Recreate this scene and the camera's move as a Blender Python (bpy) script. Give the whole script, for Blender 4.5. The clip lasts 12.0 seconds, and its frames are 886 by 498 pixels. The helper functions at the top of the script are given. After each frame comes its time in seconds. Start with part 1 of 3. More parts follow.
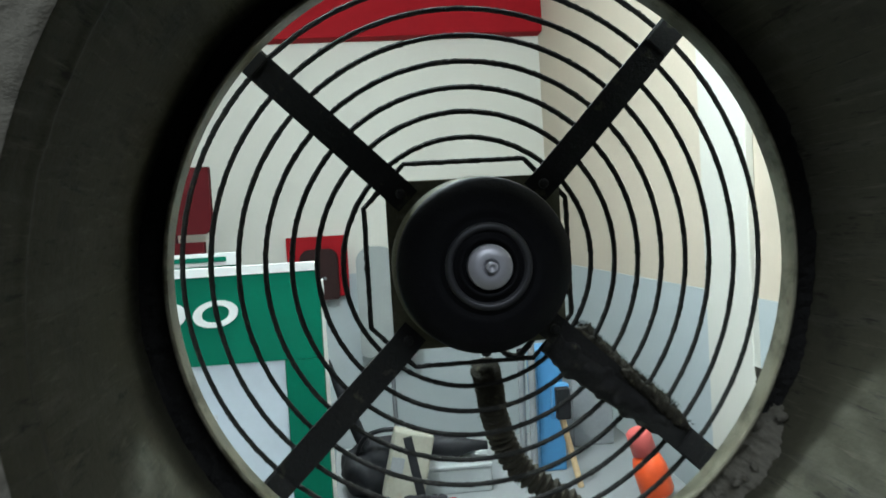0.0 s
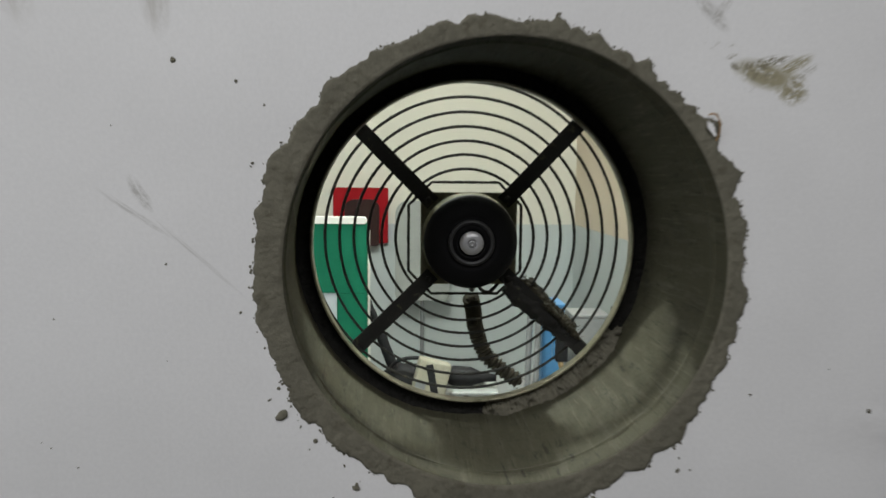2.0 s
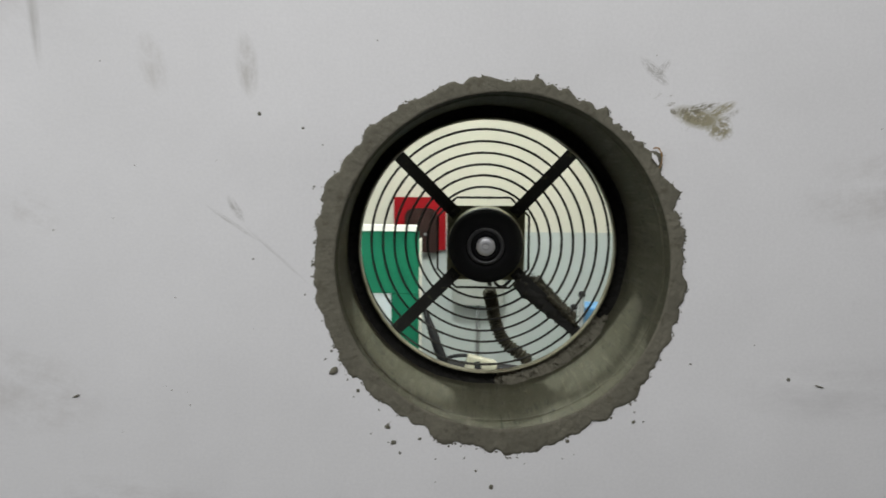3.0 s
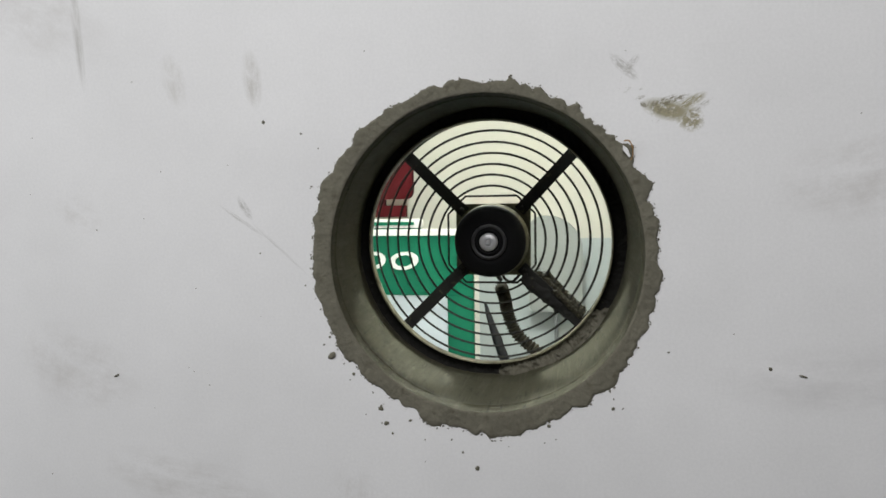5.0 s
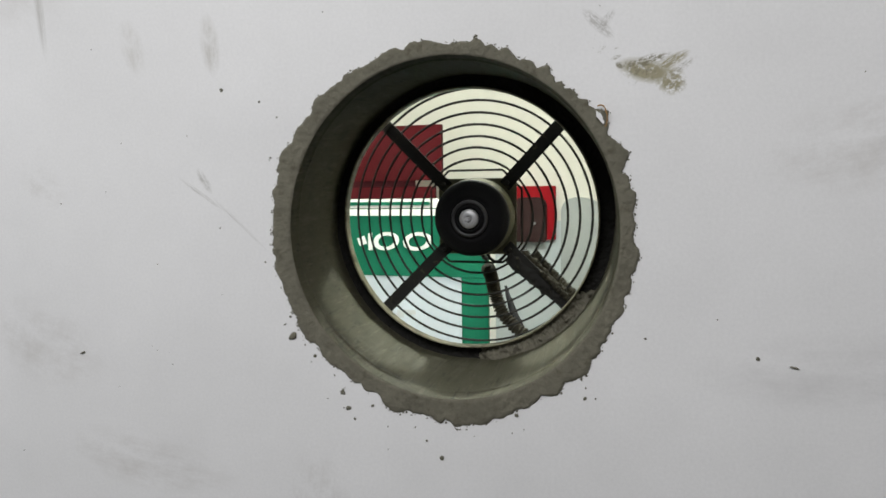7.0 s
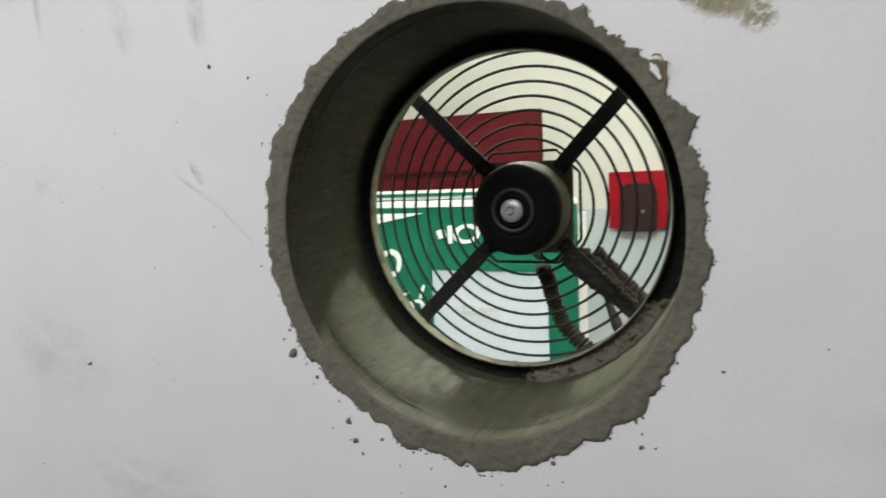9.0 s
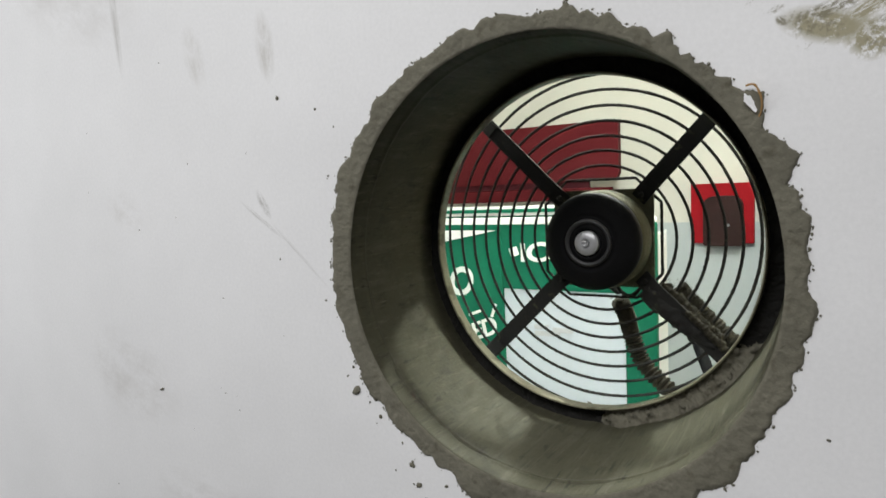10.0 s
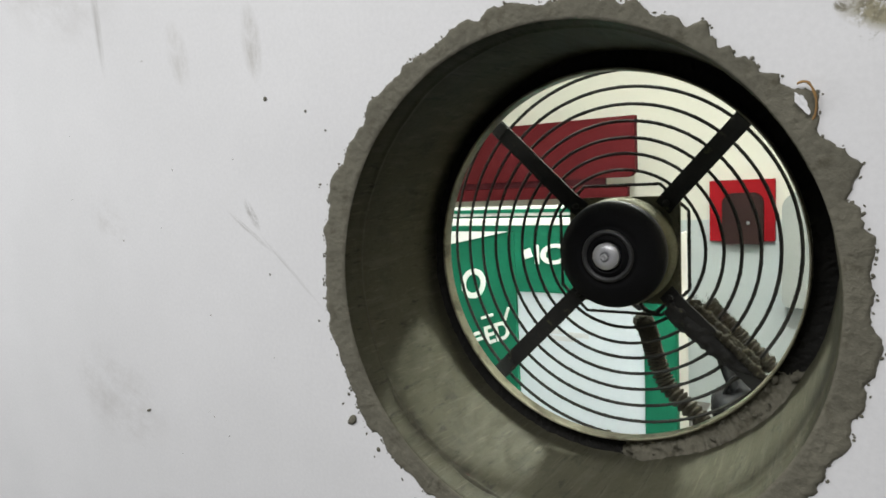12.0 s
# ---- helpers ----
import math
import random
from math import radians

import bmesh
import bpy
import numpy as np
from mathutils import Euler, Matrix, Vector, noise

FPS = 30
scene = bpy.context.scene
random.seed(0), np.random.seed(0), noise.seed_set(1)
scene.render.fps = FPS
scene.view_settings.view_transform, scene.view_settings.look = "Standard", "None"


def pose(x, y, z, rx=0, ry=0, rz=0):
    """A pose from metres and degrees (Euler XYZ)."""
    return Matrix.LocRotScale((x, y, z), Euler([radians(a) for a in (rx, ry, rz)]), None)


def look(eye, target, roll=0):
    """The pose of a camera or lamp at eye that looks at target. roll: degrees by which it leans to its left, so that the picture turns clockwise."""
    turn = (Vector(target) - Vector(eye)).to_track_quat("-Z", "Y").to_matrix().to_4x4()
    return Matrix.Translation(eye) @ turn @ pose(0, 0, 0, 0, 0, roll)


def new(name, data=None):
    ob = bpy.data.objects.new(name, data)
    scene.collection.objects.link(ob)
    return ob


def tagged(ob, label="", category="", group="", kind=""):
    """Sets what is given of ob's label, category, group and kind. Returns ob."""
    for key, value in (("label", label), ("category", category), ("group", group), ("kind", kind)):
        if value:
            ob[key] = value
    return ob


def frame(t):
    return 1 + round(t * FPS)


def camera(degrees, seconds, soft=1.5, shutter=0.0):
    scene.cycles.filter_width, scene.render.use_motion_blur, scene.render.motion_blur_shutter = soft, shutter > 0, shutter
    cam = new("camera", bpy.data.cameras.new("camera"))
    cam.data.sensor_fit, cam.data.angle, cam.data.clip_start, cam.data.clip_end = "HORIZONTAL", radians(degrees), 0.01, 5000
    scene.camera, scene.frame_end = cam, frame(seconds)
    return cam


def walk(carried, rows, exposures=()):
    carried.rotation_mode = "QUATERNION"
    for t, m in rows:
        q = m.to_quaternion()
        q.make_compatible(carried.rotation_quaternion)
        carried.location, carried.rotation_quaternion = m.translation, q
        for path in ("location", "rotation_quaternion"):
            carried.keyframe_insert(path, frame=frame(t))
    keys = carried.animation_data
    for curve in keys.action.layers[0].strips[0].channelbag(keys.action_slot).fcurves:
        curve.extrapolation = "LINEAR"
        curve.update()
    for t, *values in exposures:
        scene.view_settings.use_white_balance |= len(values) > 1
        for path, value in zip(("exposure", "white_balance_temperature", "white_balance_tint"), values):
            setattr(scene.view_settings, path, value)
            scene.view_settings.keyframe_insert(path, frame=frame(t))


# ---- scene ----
cam = camera(67.4, 12.0, soft=1.6, shutter=0.45)
EXPOSURES = [(0.0, -0.44, 5600, 8), (0.5, -0.28, 5600, 7), (1.0, -0.32, 6050, 8), (1.5, -0.42, 6450, 9), (2.5, -0.28, 6500, 10), (3.0, -0.12, 6500, 10), (5.0, 0.07, 6500, 10), (6.5, 0.1, 6500, 10), (8.5, 0.1, 6500, 10), (9.5, 0.15, 6500, 10), (12.0, 0.2, 6500, 10)]
PATH = [
    (0, (-0.072, -0.22, 1.628), (0.122, 1.77, 1.557), -3.4),
    (0.5, (-0.061, -0.283, 1.629), (0.075, 1.708, 1.494), -1.5),
    (1, (-0.078, -0.391, 1.655), (-0.014, 1.6, 1.486), -0.7),
    (1.5, (-0.087, -0.497, 1.673), (-0.029, 1.489, 1.444), -0.5),
    (2, (-0.07, -0.625, 1.681), (0.01, 1.362, 1.468), 0.5),
    (2.5, (-0.047, -0.765, 1.696), (0.04, 1.226, 1.533), 0.4),
    (3, (-0.008, -0.844, 1.695), (-0.121, 1.144, 1.505), 0.3),
    (5, (0.147, -0.883, 1.676), (-0.254, 1.07, 1.518), -1.0),
    (5.5, (0.172, -0.874, 1.674), (-0.28, 1.067, 1.503), -1.3),
    (6, (0.185, -0.865, 1.669), (-0.3, 1.065, 1.473), -1.0),
    (6.5, (0.211, -0.844, 1.662), (-0.295, 1.08, 1.455), -0.9),
    (8.5, (0.277, -0.637, 1.657), (-0.425, 1.226, 1.466), -1.8),
    (9, (0.283, -0.603, 1.651), (-0.565, 1.194, 1.424), -2.5),
    (9.5, (0.275, -0.576, 1.657), (-0.749, 1.125, 1.418), -2.6),
    (10, (0.272, -0.566, 1.677), (-0.772, 1.129, 1.486), -2.6),
    (10.5, (0.273, -0.558, 1.685), (-0.788, 1.129, 1.512), -2.7),
    (11, (0.265, -0.538, 1.689), (-0.809, 1.138, 1.502), -3.0),
    (11.5, (0.253, -0.516, 1.695), (-0.852, 1.14, 1.508), -2.5),
    (12, (0.244, -0.499, 1.69), (-0.836, 1.172, 1.488), -2.8),
]
walk(cam, [(t, look(eye, target, roll)) for t, eye, target, roll in PATH], EXPOSURES)

# ---- world and light ----
world = bpy.data.worlds.new("world")
scene.world = world
world.use_nodes = True
world.node_tree.nodes["Background"].inputs[0].default_value = (0.75, 0.85, 1.0, 1)
world.node_tree.nodes["Background"].inputs[1].default_value = 0.02


def area_lamp(name, place, target, size, size_y, watts, colour):
    data = bpy.data.lights.new(name, "AREA")
    data.shape, data.size, data.size_y = "RECTANGLE", size, size_y
    data.energy, data.color = watts, colour
    ob = new(name, data)
    ob.matrix_world = look(place, target)
    return ob


HALL_WATTS, SIDE_WATTS, STALL_WATTS, BULB_WATTS = 41.0, 31.0, 9.0, 226.0
area_lamp("hall_ceiling_lamp", (0.0, -1.35, 2.95), (0.0, -1.35, 0.0), 2.2, 0.8, HALL_WATTS, (1.0, 1.0, 0.985))
area_lamp("hall_window_light", (-2.93, -1.35, 1.85), (2.0, -1.0, 1.5), 1.2, 1.3, SIDE_WATTS, (0.98, 1.0, 1.0))
area_lamp("stall_ceiling_lamp", (-0.5, 2.3, 3.12), (-0.5, 2.3, 0), 1.6, 1.2, STALL_WATTS, (0.94, 1.0, 0.97))
bulb_data = bpy.data.lights.new("ceiling_bulb_light", "POINT")
bulb_data.energy, bulb_data.shadow_soft_size, bulb_data.color = BULB_WATTS, 0.05, (0.95, 1.0, 0.91)
bulb_light = new("ceiling_bulb_light", bulb_data)
bulb_light.location = (-0.16, 1.3, 3.06)


# ---- materials ----
def material(name, colour, rough=0.6, metal=0.0, vary=0.15, scale=8.0, bump=0.2, fine=120.0, second=None, amount=0.5, edge=0.1, depth=0.002, shine=0.5):
    """Base colour with two scales of variation, an optional second colour in patches, and fine relief."""
    m = bpy.data.materials.new(name)
    m.use_nodes = True
    nodes, links = m.node_tree.nodes, m.node_tree.links
    bsdf = nodes["Principled BSDF"]
    bsdf.inputs["Roughness"].default_value, bsdf.inputs["Metallic"].default_value = rough, metal
    bsdf.inputs["Specular IOR Level"].default_value = shine
    coord = nodes.new("ShaderNodeTexCoord")

    def noise_node(s, detail=6.0, roughness=0.6):
        n = nodes.new("ShaderNodeTexNoise")
        n.inputs["Scale"].default_value, n.inputs["Detail"].default_value, n.inputs["Roughness"].default_value = s, detail, roughness
        links.new(coord.outputs["Object"], n.inputs["Vector"])
        return n

    def mix(a, b, factor, blend="MIX"):
        n = nodes.new("ShaderNodeMix")
        n.data_type, n.blend_type = "RGBA", blend
        for socket, value in ((n.inputs[0], factor), (n.inputs[6], a), (n.inputs[7], b)):
            if isinstance(value, (int, float, tuple)):
                socket.default_value = value
            else:
                links.new(value, socket)
        return n.outputs[2]

    large, small = noise_node(scale), noise_node(fine, 4.0, 0.7)
    dark = tuple(c * (1 - vary * 1.6) for c in colour) + (1,)
    light = tuple(min(1.0, c * (1 + vary)) for c in colour) + (1,)
    out = mix(dark, light, large.outputs[0])
    grain = nodes.new("ShaderNodeMapRange")
    grain.inputs["To Min"].default_value, grain.inputs["To Max"].default_value = 1 - vary, 1 + vary
    links.new(small.outputs[0], grain.inputs[0])
    out = mix(out, grain.outputs[0], 1.0, "MULTIPLY")
    if second:
        patch = noise_node(scale * 2.3, 8.0, 0.65)
        ramp = nodes.new("ShaderNodeMapRange")
        ramp.inputs["From Min"].default_value, ramp.inputs["From Max"].default_value = amount, amount + edge
        links.new(patch.outputs[0], ramp.inputs[0])
        out = mix(out, tuple(second) + (1,), ramp.outputs[0])
    links.new(out, bsdf.inputs["Base Color"])
    gloss = nodes.new("ShaderNodeMapRange")
    gloss.inputs["To Min"].default_value, gloss.inputs["To Max"].default_value = max(0.05, rough - 0.12), min(1.0, rough + 0.12)
    links.new(large.outputs[0], gloss.inputs[0])
    links.new(gloss.outputs[0], bsdf.inputs["Roughness"])
    relief = nodes.new("ShaderNodeBump")
    relief.inputs["Strength"].default_value, relief.inputs["Distance"].default_value = bump, depth
    links.new(small.outputs[0], relief.inputs["Height"])
    links.new(relief.outputs[0], bsdf.inputs["Normal"])
    return m


def painted_wall_material():
    """Off-white emulsion with faint cloudy stains, rubbed marks and one mortar smear."""
    m = material("hall_wall_paint", (0.73, 0.725, 0.74), 0.75, vary=0.09, scale=4.0, bump=0.12, fine=240.0, depth=0.001)
    nodes, links = m.node_tree.nodes, m.node_tree.links
    bsdf = nodes["Principled BSDF"]
    base = bsdf.inputs["Base Color"].links[0].from_socket
    coord = nodes.new("ShaderNodeTexCoord")

    def blot(centre, size, turn, streak, colour, low, high, strength, base, stretch=1.0):
        """A mark of its own shape: an oval at a place on the wall, broken up by streaky noise."""
        mapping = nodes.new("ShaderNodeMapping")
        mapping.vector_type = "TEXTURE"
        mapping.inputs["Location"].default_value = (centre[0], 0.0, centre[1])
        mapping.inputs["Rotation"].default_value = (0, radians(turn), 0)
        mapping.inputs["Scale"].default_value = (size[0], 1.0, size[1])
        links.new(coord.outputs["Object"], mapping.inputs[0])
        length = nodes.new("ShaderNodeVectorMath")
        length.operation = "LENGTH"
        links.new(mapping.outputs[0], length.inputs[0])
        fade = nodes.new("ShaderNodeMapRange")
        fade.inputs["From Min"].default_value, fade.inputs["From Max"].default_value = 1.0, 0.5
        links.new(length.outputs["Value"], fade.inputs[0])
        stretch_map = nodes.new("ShaderNodeMapping")
        stretch_map.inputs["Scale"].default_value = (1.0, 1.0, stretch)
        links.new(mapping.outputs[0], stretch_map.inputs[0])
        n = nodes.new("ShaderNodeTexNoise")
        n.inputs["Scale"].default_value, n.inputs["Detail"].default_value, n.inputs["Roughness"].default_value = streak, 6.0, 0.7
        links.new(stretch_map.outputs[0], n.inputs["Vector"])
        cut = nodes.new("ShaderNodeMapRange")
        cut.inputs["From Min"].default_value, cut.inputs["From Max"].default_value = low, high
        links.new(n.outputs[0], cut.inputs[0])
        both = nodes.new("ShaderNodeMath")
        both.operation = "MULTIPLY"
        links.new(fade.outputs[0], both.inputs[0])
        links.new(cut.outputs[0], both.inputs[1])
        scaled = nodes.new("ShaderNodeMath")
        scaled.operation = "MULTIPLY"
        scaled.inputs[1].default_value = strength
        links.new(both.outputs[0], scaled.inputs[0])
        mixed = nodes.new("ShaderNodeMix")
        mixed.data_type = "RGBA"
        links.new(scaled.outputs[0], mixed.inputs[0])
        links.new(base, mixed.inputs[6])
        mixed.inputs[7].default_value = (*colour, 1)
        return mixed.outputs[2]

    olive, grey = (0.2, 0.19, 0.14), (0.34, 0.33, 0.32)
    tan, dark_tan = (0.29, 0.265, 0.18), (0.17, 0.155, 0.105)
    base = blot((0.256, 1.7795), (0.035, 0.0145), 16, 3.2, tan, 0.38, 0.48, 1.0, base, 0.4)
    base = blot((0.250, 1.7815), (0.029, 0.0115), 20, 6.0, dark_tan, 0.5, 0.57, 0.7, base, 0.45)
    base = blot((0.283, 1.767), (0.019, 0.017), 35, 3.2, tan, 0.44, 0.52, 1.0, base, 0.8)
    base = blot((0.288, 1.763), (0.012, 0.014), 60, 4.0, dark_tan, 0.52, 0.6, 0.7, base, 1.0)
    base = blot((0.258, 1.7905), (0.028, 0.0068), -14, 3.4, dark_tan, 0.46, 0.53, 0.9, base, 0.8)
    base = blot((0.283, 1.788), (0.024, 0.0075), -27, 2.8, tan, 0.4, 0.52, 1.0, base, 1.6)
    base = blot((0.294, 1.781), (0.02, 0.005), -34, 3.2, dark_tan, 0.46, 0.58, 0.6, base, 1.6)
    base = blot((0.2268, 1.7868), (0.006, 0.0035), 40, 2.0, dark_tan, 0.4, 0.5, 0.9, base)
    base = blot((0.2235, 1.796), (0.007, 0.003), -20, 2.6, dark_tan, 0.46, 0.56, 0.7, base)
    base = blot((0.248, 1.769), (0.022, 0.009), 20, 4.5, dark_tan, 0.58, 0.66, 0.5, base, 0.5)
    base = blot((0.203, 1.835), (0.026, 0.008), 45, 2.6, grey, 0.42, 0.55, 0.7, base, 1.6)
    base = blot((0.212, 1.838), (0.016, 0.006), -50, 2.6, grey, 0.44, 0.56, 0.6, base, 1.6)
    base = blot((0.213, 1.81), (0.02, 0.02), 30, 3.0, olive, 0.58, 0.66, 0.5, base)
    base = blot((-0.325, 1.664), (0.022, 0.007), 58, 1.6, grey, 0.4, 0.6, 0.7, base)
    base = blot((-0.331, 1.646), (0.045, 0.0035), 34, 1.6, grey, 0.4, 0.6, 0.5, base)
    base = blot((-0.274, 1.606), (0.06, 0.0025), 42, 1.6, grey, 0.4, 0.6, 0.4, base)
    base = blot((-0.306, 1.846), (0.016, 0.045), -6, 1.4, (0.36, 0.34, 0.31), 0.36, 0.62, 0.5, base)
    base = blot((-0.43, 1.85), (0.02, 0.045), -14, 1.4, (0.4, 0.38, 0.35), 0.38, 0.66, 0.4, base)
    base = blot((-0.585, 1.935), (0.009, 0.1), -4, 1.4, grey, 0.38, 0.6, 0.6, base)
    base = blot((0.46, 1.44), (0.16, 0.05), 0, 1.2, (0.5, 0.49, 0.5), 0.4, 0.7, 0.5, base)
    base = blot((-0.6, 1.66), (0.05, 0.03), 30, 1.3, (0.48, 0.46, 0.45), 0.45, 0.7, 0.4, base)
    for centre, size, turn in (((-0.62, 1.42), (0.12, 0.07), 20), ((0.5, 1.7), (0.14, 0.06), -15), ((-0.45, 1.25), (0.16, 0.05), 8), ((0.08, 1.99), (0.2, 0.05), 5), ((0.62, 1.95), (0.12, 0.09), 0), ((-0.17, 1.22), (0.05, 0.08), 0), ((-0.7, 2.0), (0.2, 0.1), 30)):
        base = blot(centre, size, turn, 1.8, (0.46, 0.44, 0.43), 0.42, 0.7, 0.5, base)
    links.new(base, bsdf.inputs["Base Color"])
    return m


HALL_PAINT = painted_wall_material()


def streaked(m, axis_scale, colour, low, high, strength):
    """Adds drawn-out scrape marks to a material along its length."""
    nodes, links = m.node_tree.nodes, m.node_tree.links
    bsdf = nodes["Principled BSDF"]
    base = bsdf.inputs["Base Color"].links[0].from_socket
    coord, mapping, n, cut, mixed = (nodes.new("ShaderNode" + k) for k in ("TexCoord", "Mapping", "TexNoise", "MapRange", "Mix"))
    mapping.inputs["Scale"].default_value = axis_scale
    links.new(coord.outputs["Object"], mapping.inputs[0])
    links.new(mapping.outputs[0], n.inputs["Vector"])
    n.inputs["Scale"].default_value, n.inputs["Detail"].default_value, n.inputs["Roughness"].default_value = 1.0, 7.0, 0.7
    cut.inputs["From Min"].default_value, cut.inputs["From Max"].default_value, cut.inputs["To Max"].default_value = low, high, strength
    links.new(n.outputs[0], cut.inputs[0])
    mixed.data_type = "RGBA"
    links.new(cut.outputs[0], mixed.inputs[0])
    links.new(base, mixed.inputs[6])
    mixed.inputs[7].default_value = (*colour, 1)
    links.new(mixed.outputs[2], bsdf.inputs["Base Color"])
MORTAR = material("mortar", (0.15, 0.141, 0.11), 0.9, vary=0.28, scale=24.0, bump=0.5, fine=260.0, second=(0.07, 0.063, 0.043), amount=0.55, edge=0.2, depth=0.003, shine=0.2)
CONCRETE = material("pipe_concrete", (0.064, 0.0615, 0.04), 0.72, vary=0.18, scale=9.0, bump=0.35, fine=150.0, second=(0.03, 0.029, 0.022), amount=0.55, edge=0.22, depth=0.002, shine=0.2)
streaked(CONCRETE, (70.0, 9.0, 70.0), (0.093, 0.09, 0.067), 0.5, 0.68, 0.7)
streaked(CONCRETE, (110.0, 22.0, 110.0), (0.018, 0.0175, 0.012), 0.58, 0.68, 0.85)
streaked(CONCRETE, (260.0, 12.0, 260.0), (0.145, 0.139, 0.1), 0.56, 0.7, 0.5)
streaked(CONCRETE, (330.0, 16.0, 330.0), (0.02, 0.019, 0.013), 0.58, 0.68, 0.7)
GAP_SHADE = material("gap_shade", (0.012, 0.0115, 0.01), 0.95, vary=0.4, scale=30.0, bump=0.8, fine=200.0, depth=0.004)
RING_METAL = material("dusty_ring_metal", (0.25, 0.238, 0.165), 0.4, 0.5, vary=0.2, scale=18.0, bump=0.4, fine=220.0, second=(0.1, 0.092, 0.055), amount=0.5, edge=0.14)
STRUT_METAL = material("dusty_black_bar", (0.017, 0.0165, 0.015), 0.75, 0.2, vary=0.4, scale=25.0, bump=0.6, fine=320.0, second=(0.09, 0.085, 0.048), amount=0.58, edge=0.15)
WIRE = material("dusty_guard_wire", (0.015, 0.0145, 0.0115), 0.85, 0.1, vary=0.4, scale=40.0, bump=0.6, fine=500.0, second=(0.06, 0.056, 0.032), amount=0.6, edge=0.12)
MOTOR_BLACK = material("motor_black", (0.013, 0.013, 0.0135), 0.55, 0.1, vary=0.25, scale=20.0, bump=0.3, fine=240.0)
HUB_RUBBER = material("hub_black", (0.008, 0.008, 0.009), 0.6, 0.0, shine=0.14, vary=0.2, scale=30.0, bump=0.2, fine=200.0)
HUB_GREY = material("hub_grey_ring", (0.075, 0.075, 0.078), 0.4, 0.4, vary=0.15, scale=30.0, bump=0.1, fine=300.0)
SILVER = material("turned_steel", (0.68, 0.68, 0.71), 0.38, 0.45, vary=0.08, scale=40.0, bump=0.1, fine=400.0)
PLATE = material("dusty_olive_plate", (0.13, 0.125, 0.075), 0.8, 0.2, vary=0.35, scale=30.0, bump=0.6, fine=300.0, second=(0.24, 0.22, 0.15), amount=0.56, edge=0.15)
DUST = material("caked_dust", (0.032, 0.028, 0.016), 1.0, vary=0.35, scale=60.0, bump=0.8, fine=500.0, second=(0.075, 0.067, 0.038), amount=0.58, edge=0.1)
GREEN = material("stall_green", (0.007, 0.125, 0.07), 0.75, shine=0.12, vary=0.12, scale=5.0, bump=0.08, fine=90.0)
WHITE = material("gloss_white", (0.7, 0.7, 0.68), 0.4, vary=0.04, scale=4.0, bump=0.06, fine=80.0)
PALE = material("pale_poster", (0.55, 0.61, 0.67), 0.5, vary=0.06, scale=3.0, bump=0.05, fine=60.0)
FADED = material("faded_print", (0.5, 0.52, 0.54), 0.5, vary=0.1, scale=20.0, bump=0.05, fine=60.0)
RED_DARK = material("sign_red", (0.078, 0.0065, 0.009), 0.75, shine=0.12, vary=0.15, scale=3.0, bump=0.08, fine=70.0)
RED_SHADE = material("sign_red_shade", (0.04, 0.006, 0.009), 0.75, shine=0.12, vary=0.2, scale=6.0, bump=0.08, fine=70.0)
RED = material("box_red", (0.27, 0.0065, 0.011), 0.75, shine=0.12, vary=0.12, scale=6.0, bump=0.08, fine=70.0)
BROWN = material("dark_brown_plastic", (0.026, 0.011, 0.01), 0.6, shine=0.15, vary=0.25, scale=8.0, bump=0.15, fine=80.0)
CREAM = material("stall_wall_cream", (0.6, 0.59, 0.525), 0.75, vary=0.05, scale=1.6, bump=0.12, fine=90.0)
DADO = material("stall_dado_grey", (0.43, 0.475, 0.485), 0.65, vary=0.06, scale=1.8, bump=0.12, fine=80.0)
TAN = material("stall_wall_tan", (0.56, 0.49, 0.385), 0.75, vary=0.07, scale=1.3, bump=0.12, fine=90.0)
CEILING_WHITE = material("ceiling_white", (0.76, 0.76, 0.74), 0.85, vary=0.03, scale=2.0, bump=0.12, fine=80.0)
FLOOR_GREY = material("floor_screed", (0.16, 0.155, 0.15), 0.7, vary=0.12, scale=2.5, bump=0.2, fine=60.0)
BLUE = material("blue_plastic", (0.06, 0.2, 0.4), 0.4, vary=0.1, scale=8.0, bump=0.08, fine=80.0)
ORANGE = material("orange_plastic", (0.7, 0.085, 0.012), 0.4, vary=0.1, scale=8.0, bump=0.08, fine=80.0)
PINK = material("faded_red_plastic", (0.5, 0.09, 0.08), 0.5, vary=0.1, scale=8.0, bump=0.08, fine=80.0)
WOOD = material("bare_wood", (0.5, 0.36, 0.2), 0.65, vary=0.2, scale=14.0, bump=0.2, fine=90.0)
BLACK = material("black_plastic", (0.012, 0.012, 0.014), 0.6, shine=0.2, vary=0.2, scale=10.0, bump=0.1, fine=90.0)
OFFWHITE = material("worn_white_plastic", (0.3, 0.32, 0.32), 0.5, vary=0.1, scale=8.0, bump=0.1, fine=90.0)
GREY = material("grey_plastic", (0.2, 0.21, 0.22), 0.5, vary=0.15, scale=8.0, bump=0.1, fine=90.0)
COVER = material("grey_cloth", (0.3, 0.32, 0.31), 0.8, vary=0.1, scale=5.0, bump=0.2, fine=90.0)
LAMINATE = material("worn_grey_laminate", (0.2, 0.21, 0.215), 0.5, vary=0.12, scale=6.0, bump=0.1, fine=80.0)
FLOOR_DARK = material("low_bounce_floor", (0.032, 0.031, 0.029), 0.6, vary=0.15, scale=2.5, bump=0.2, fine=60.0)
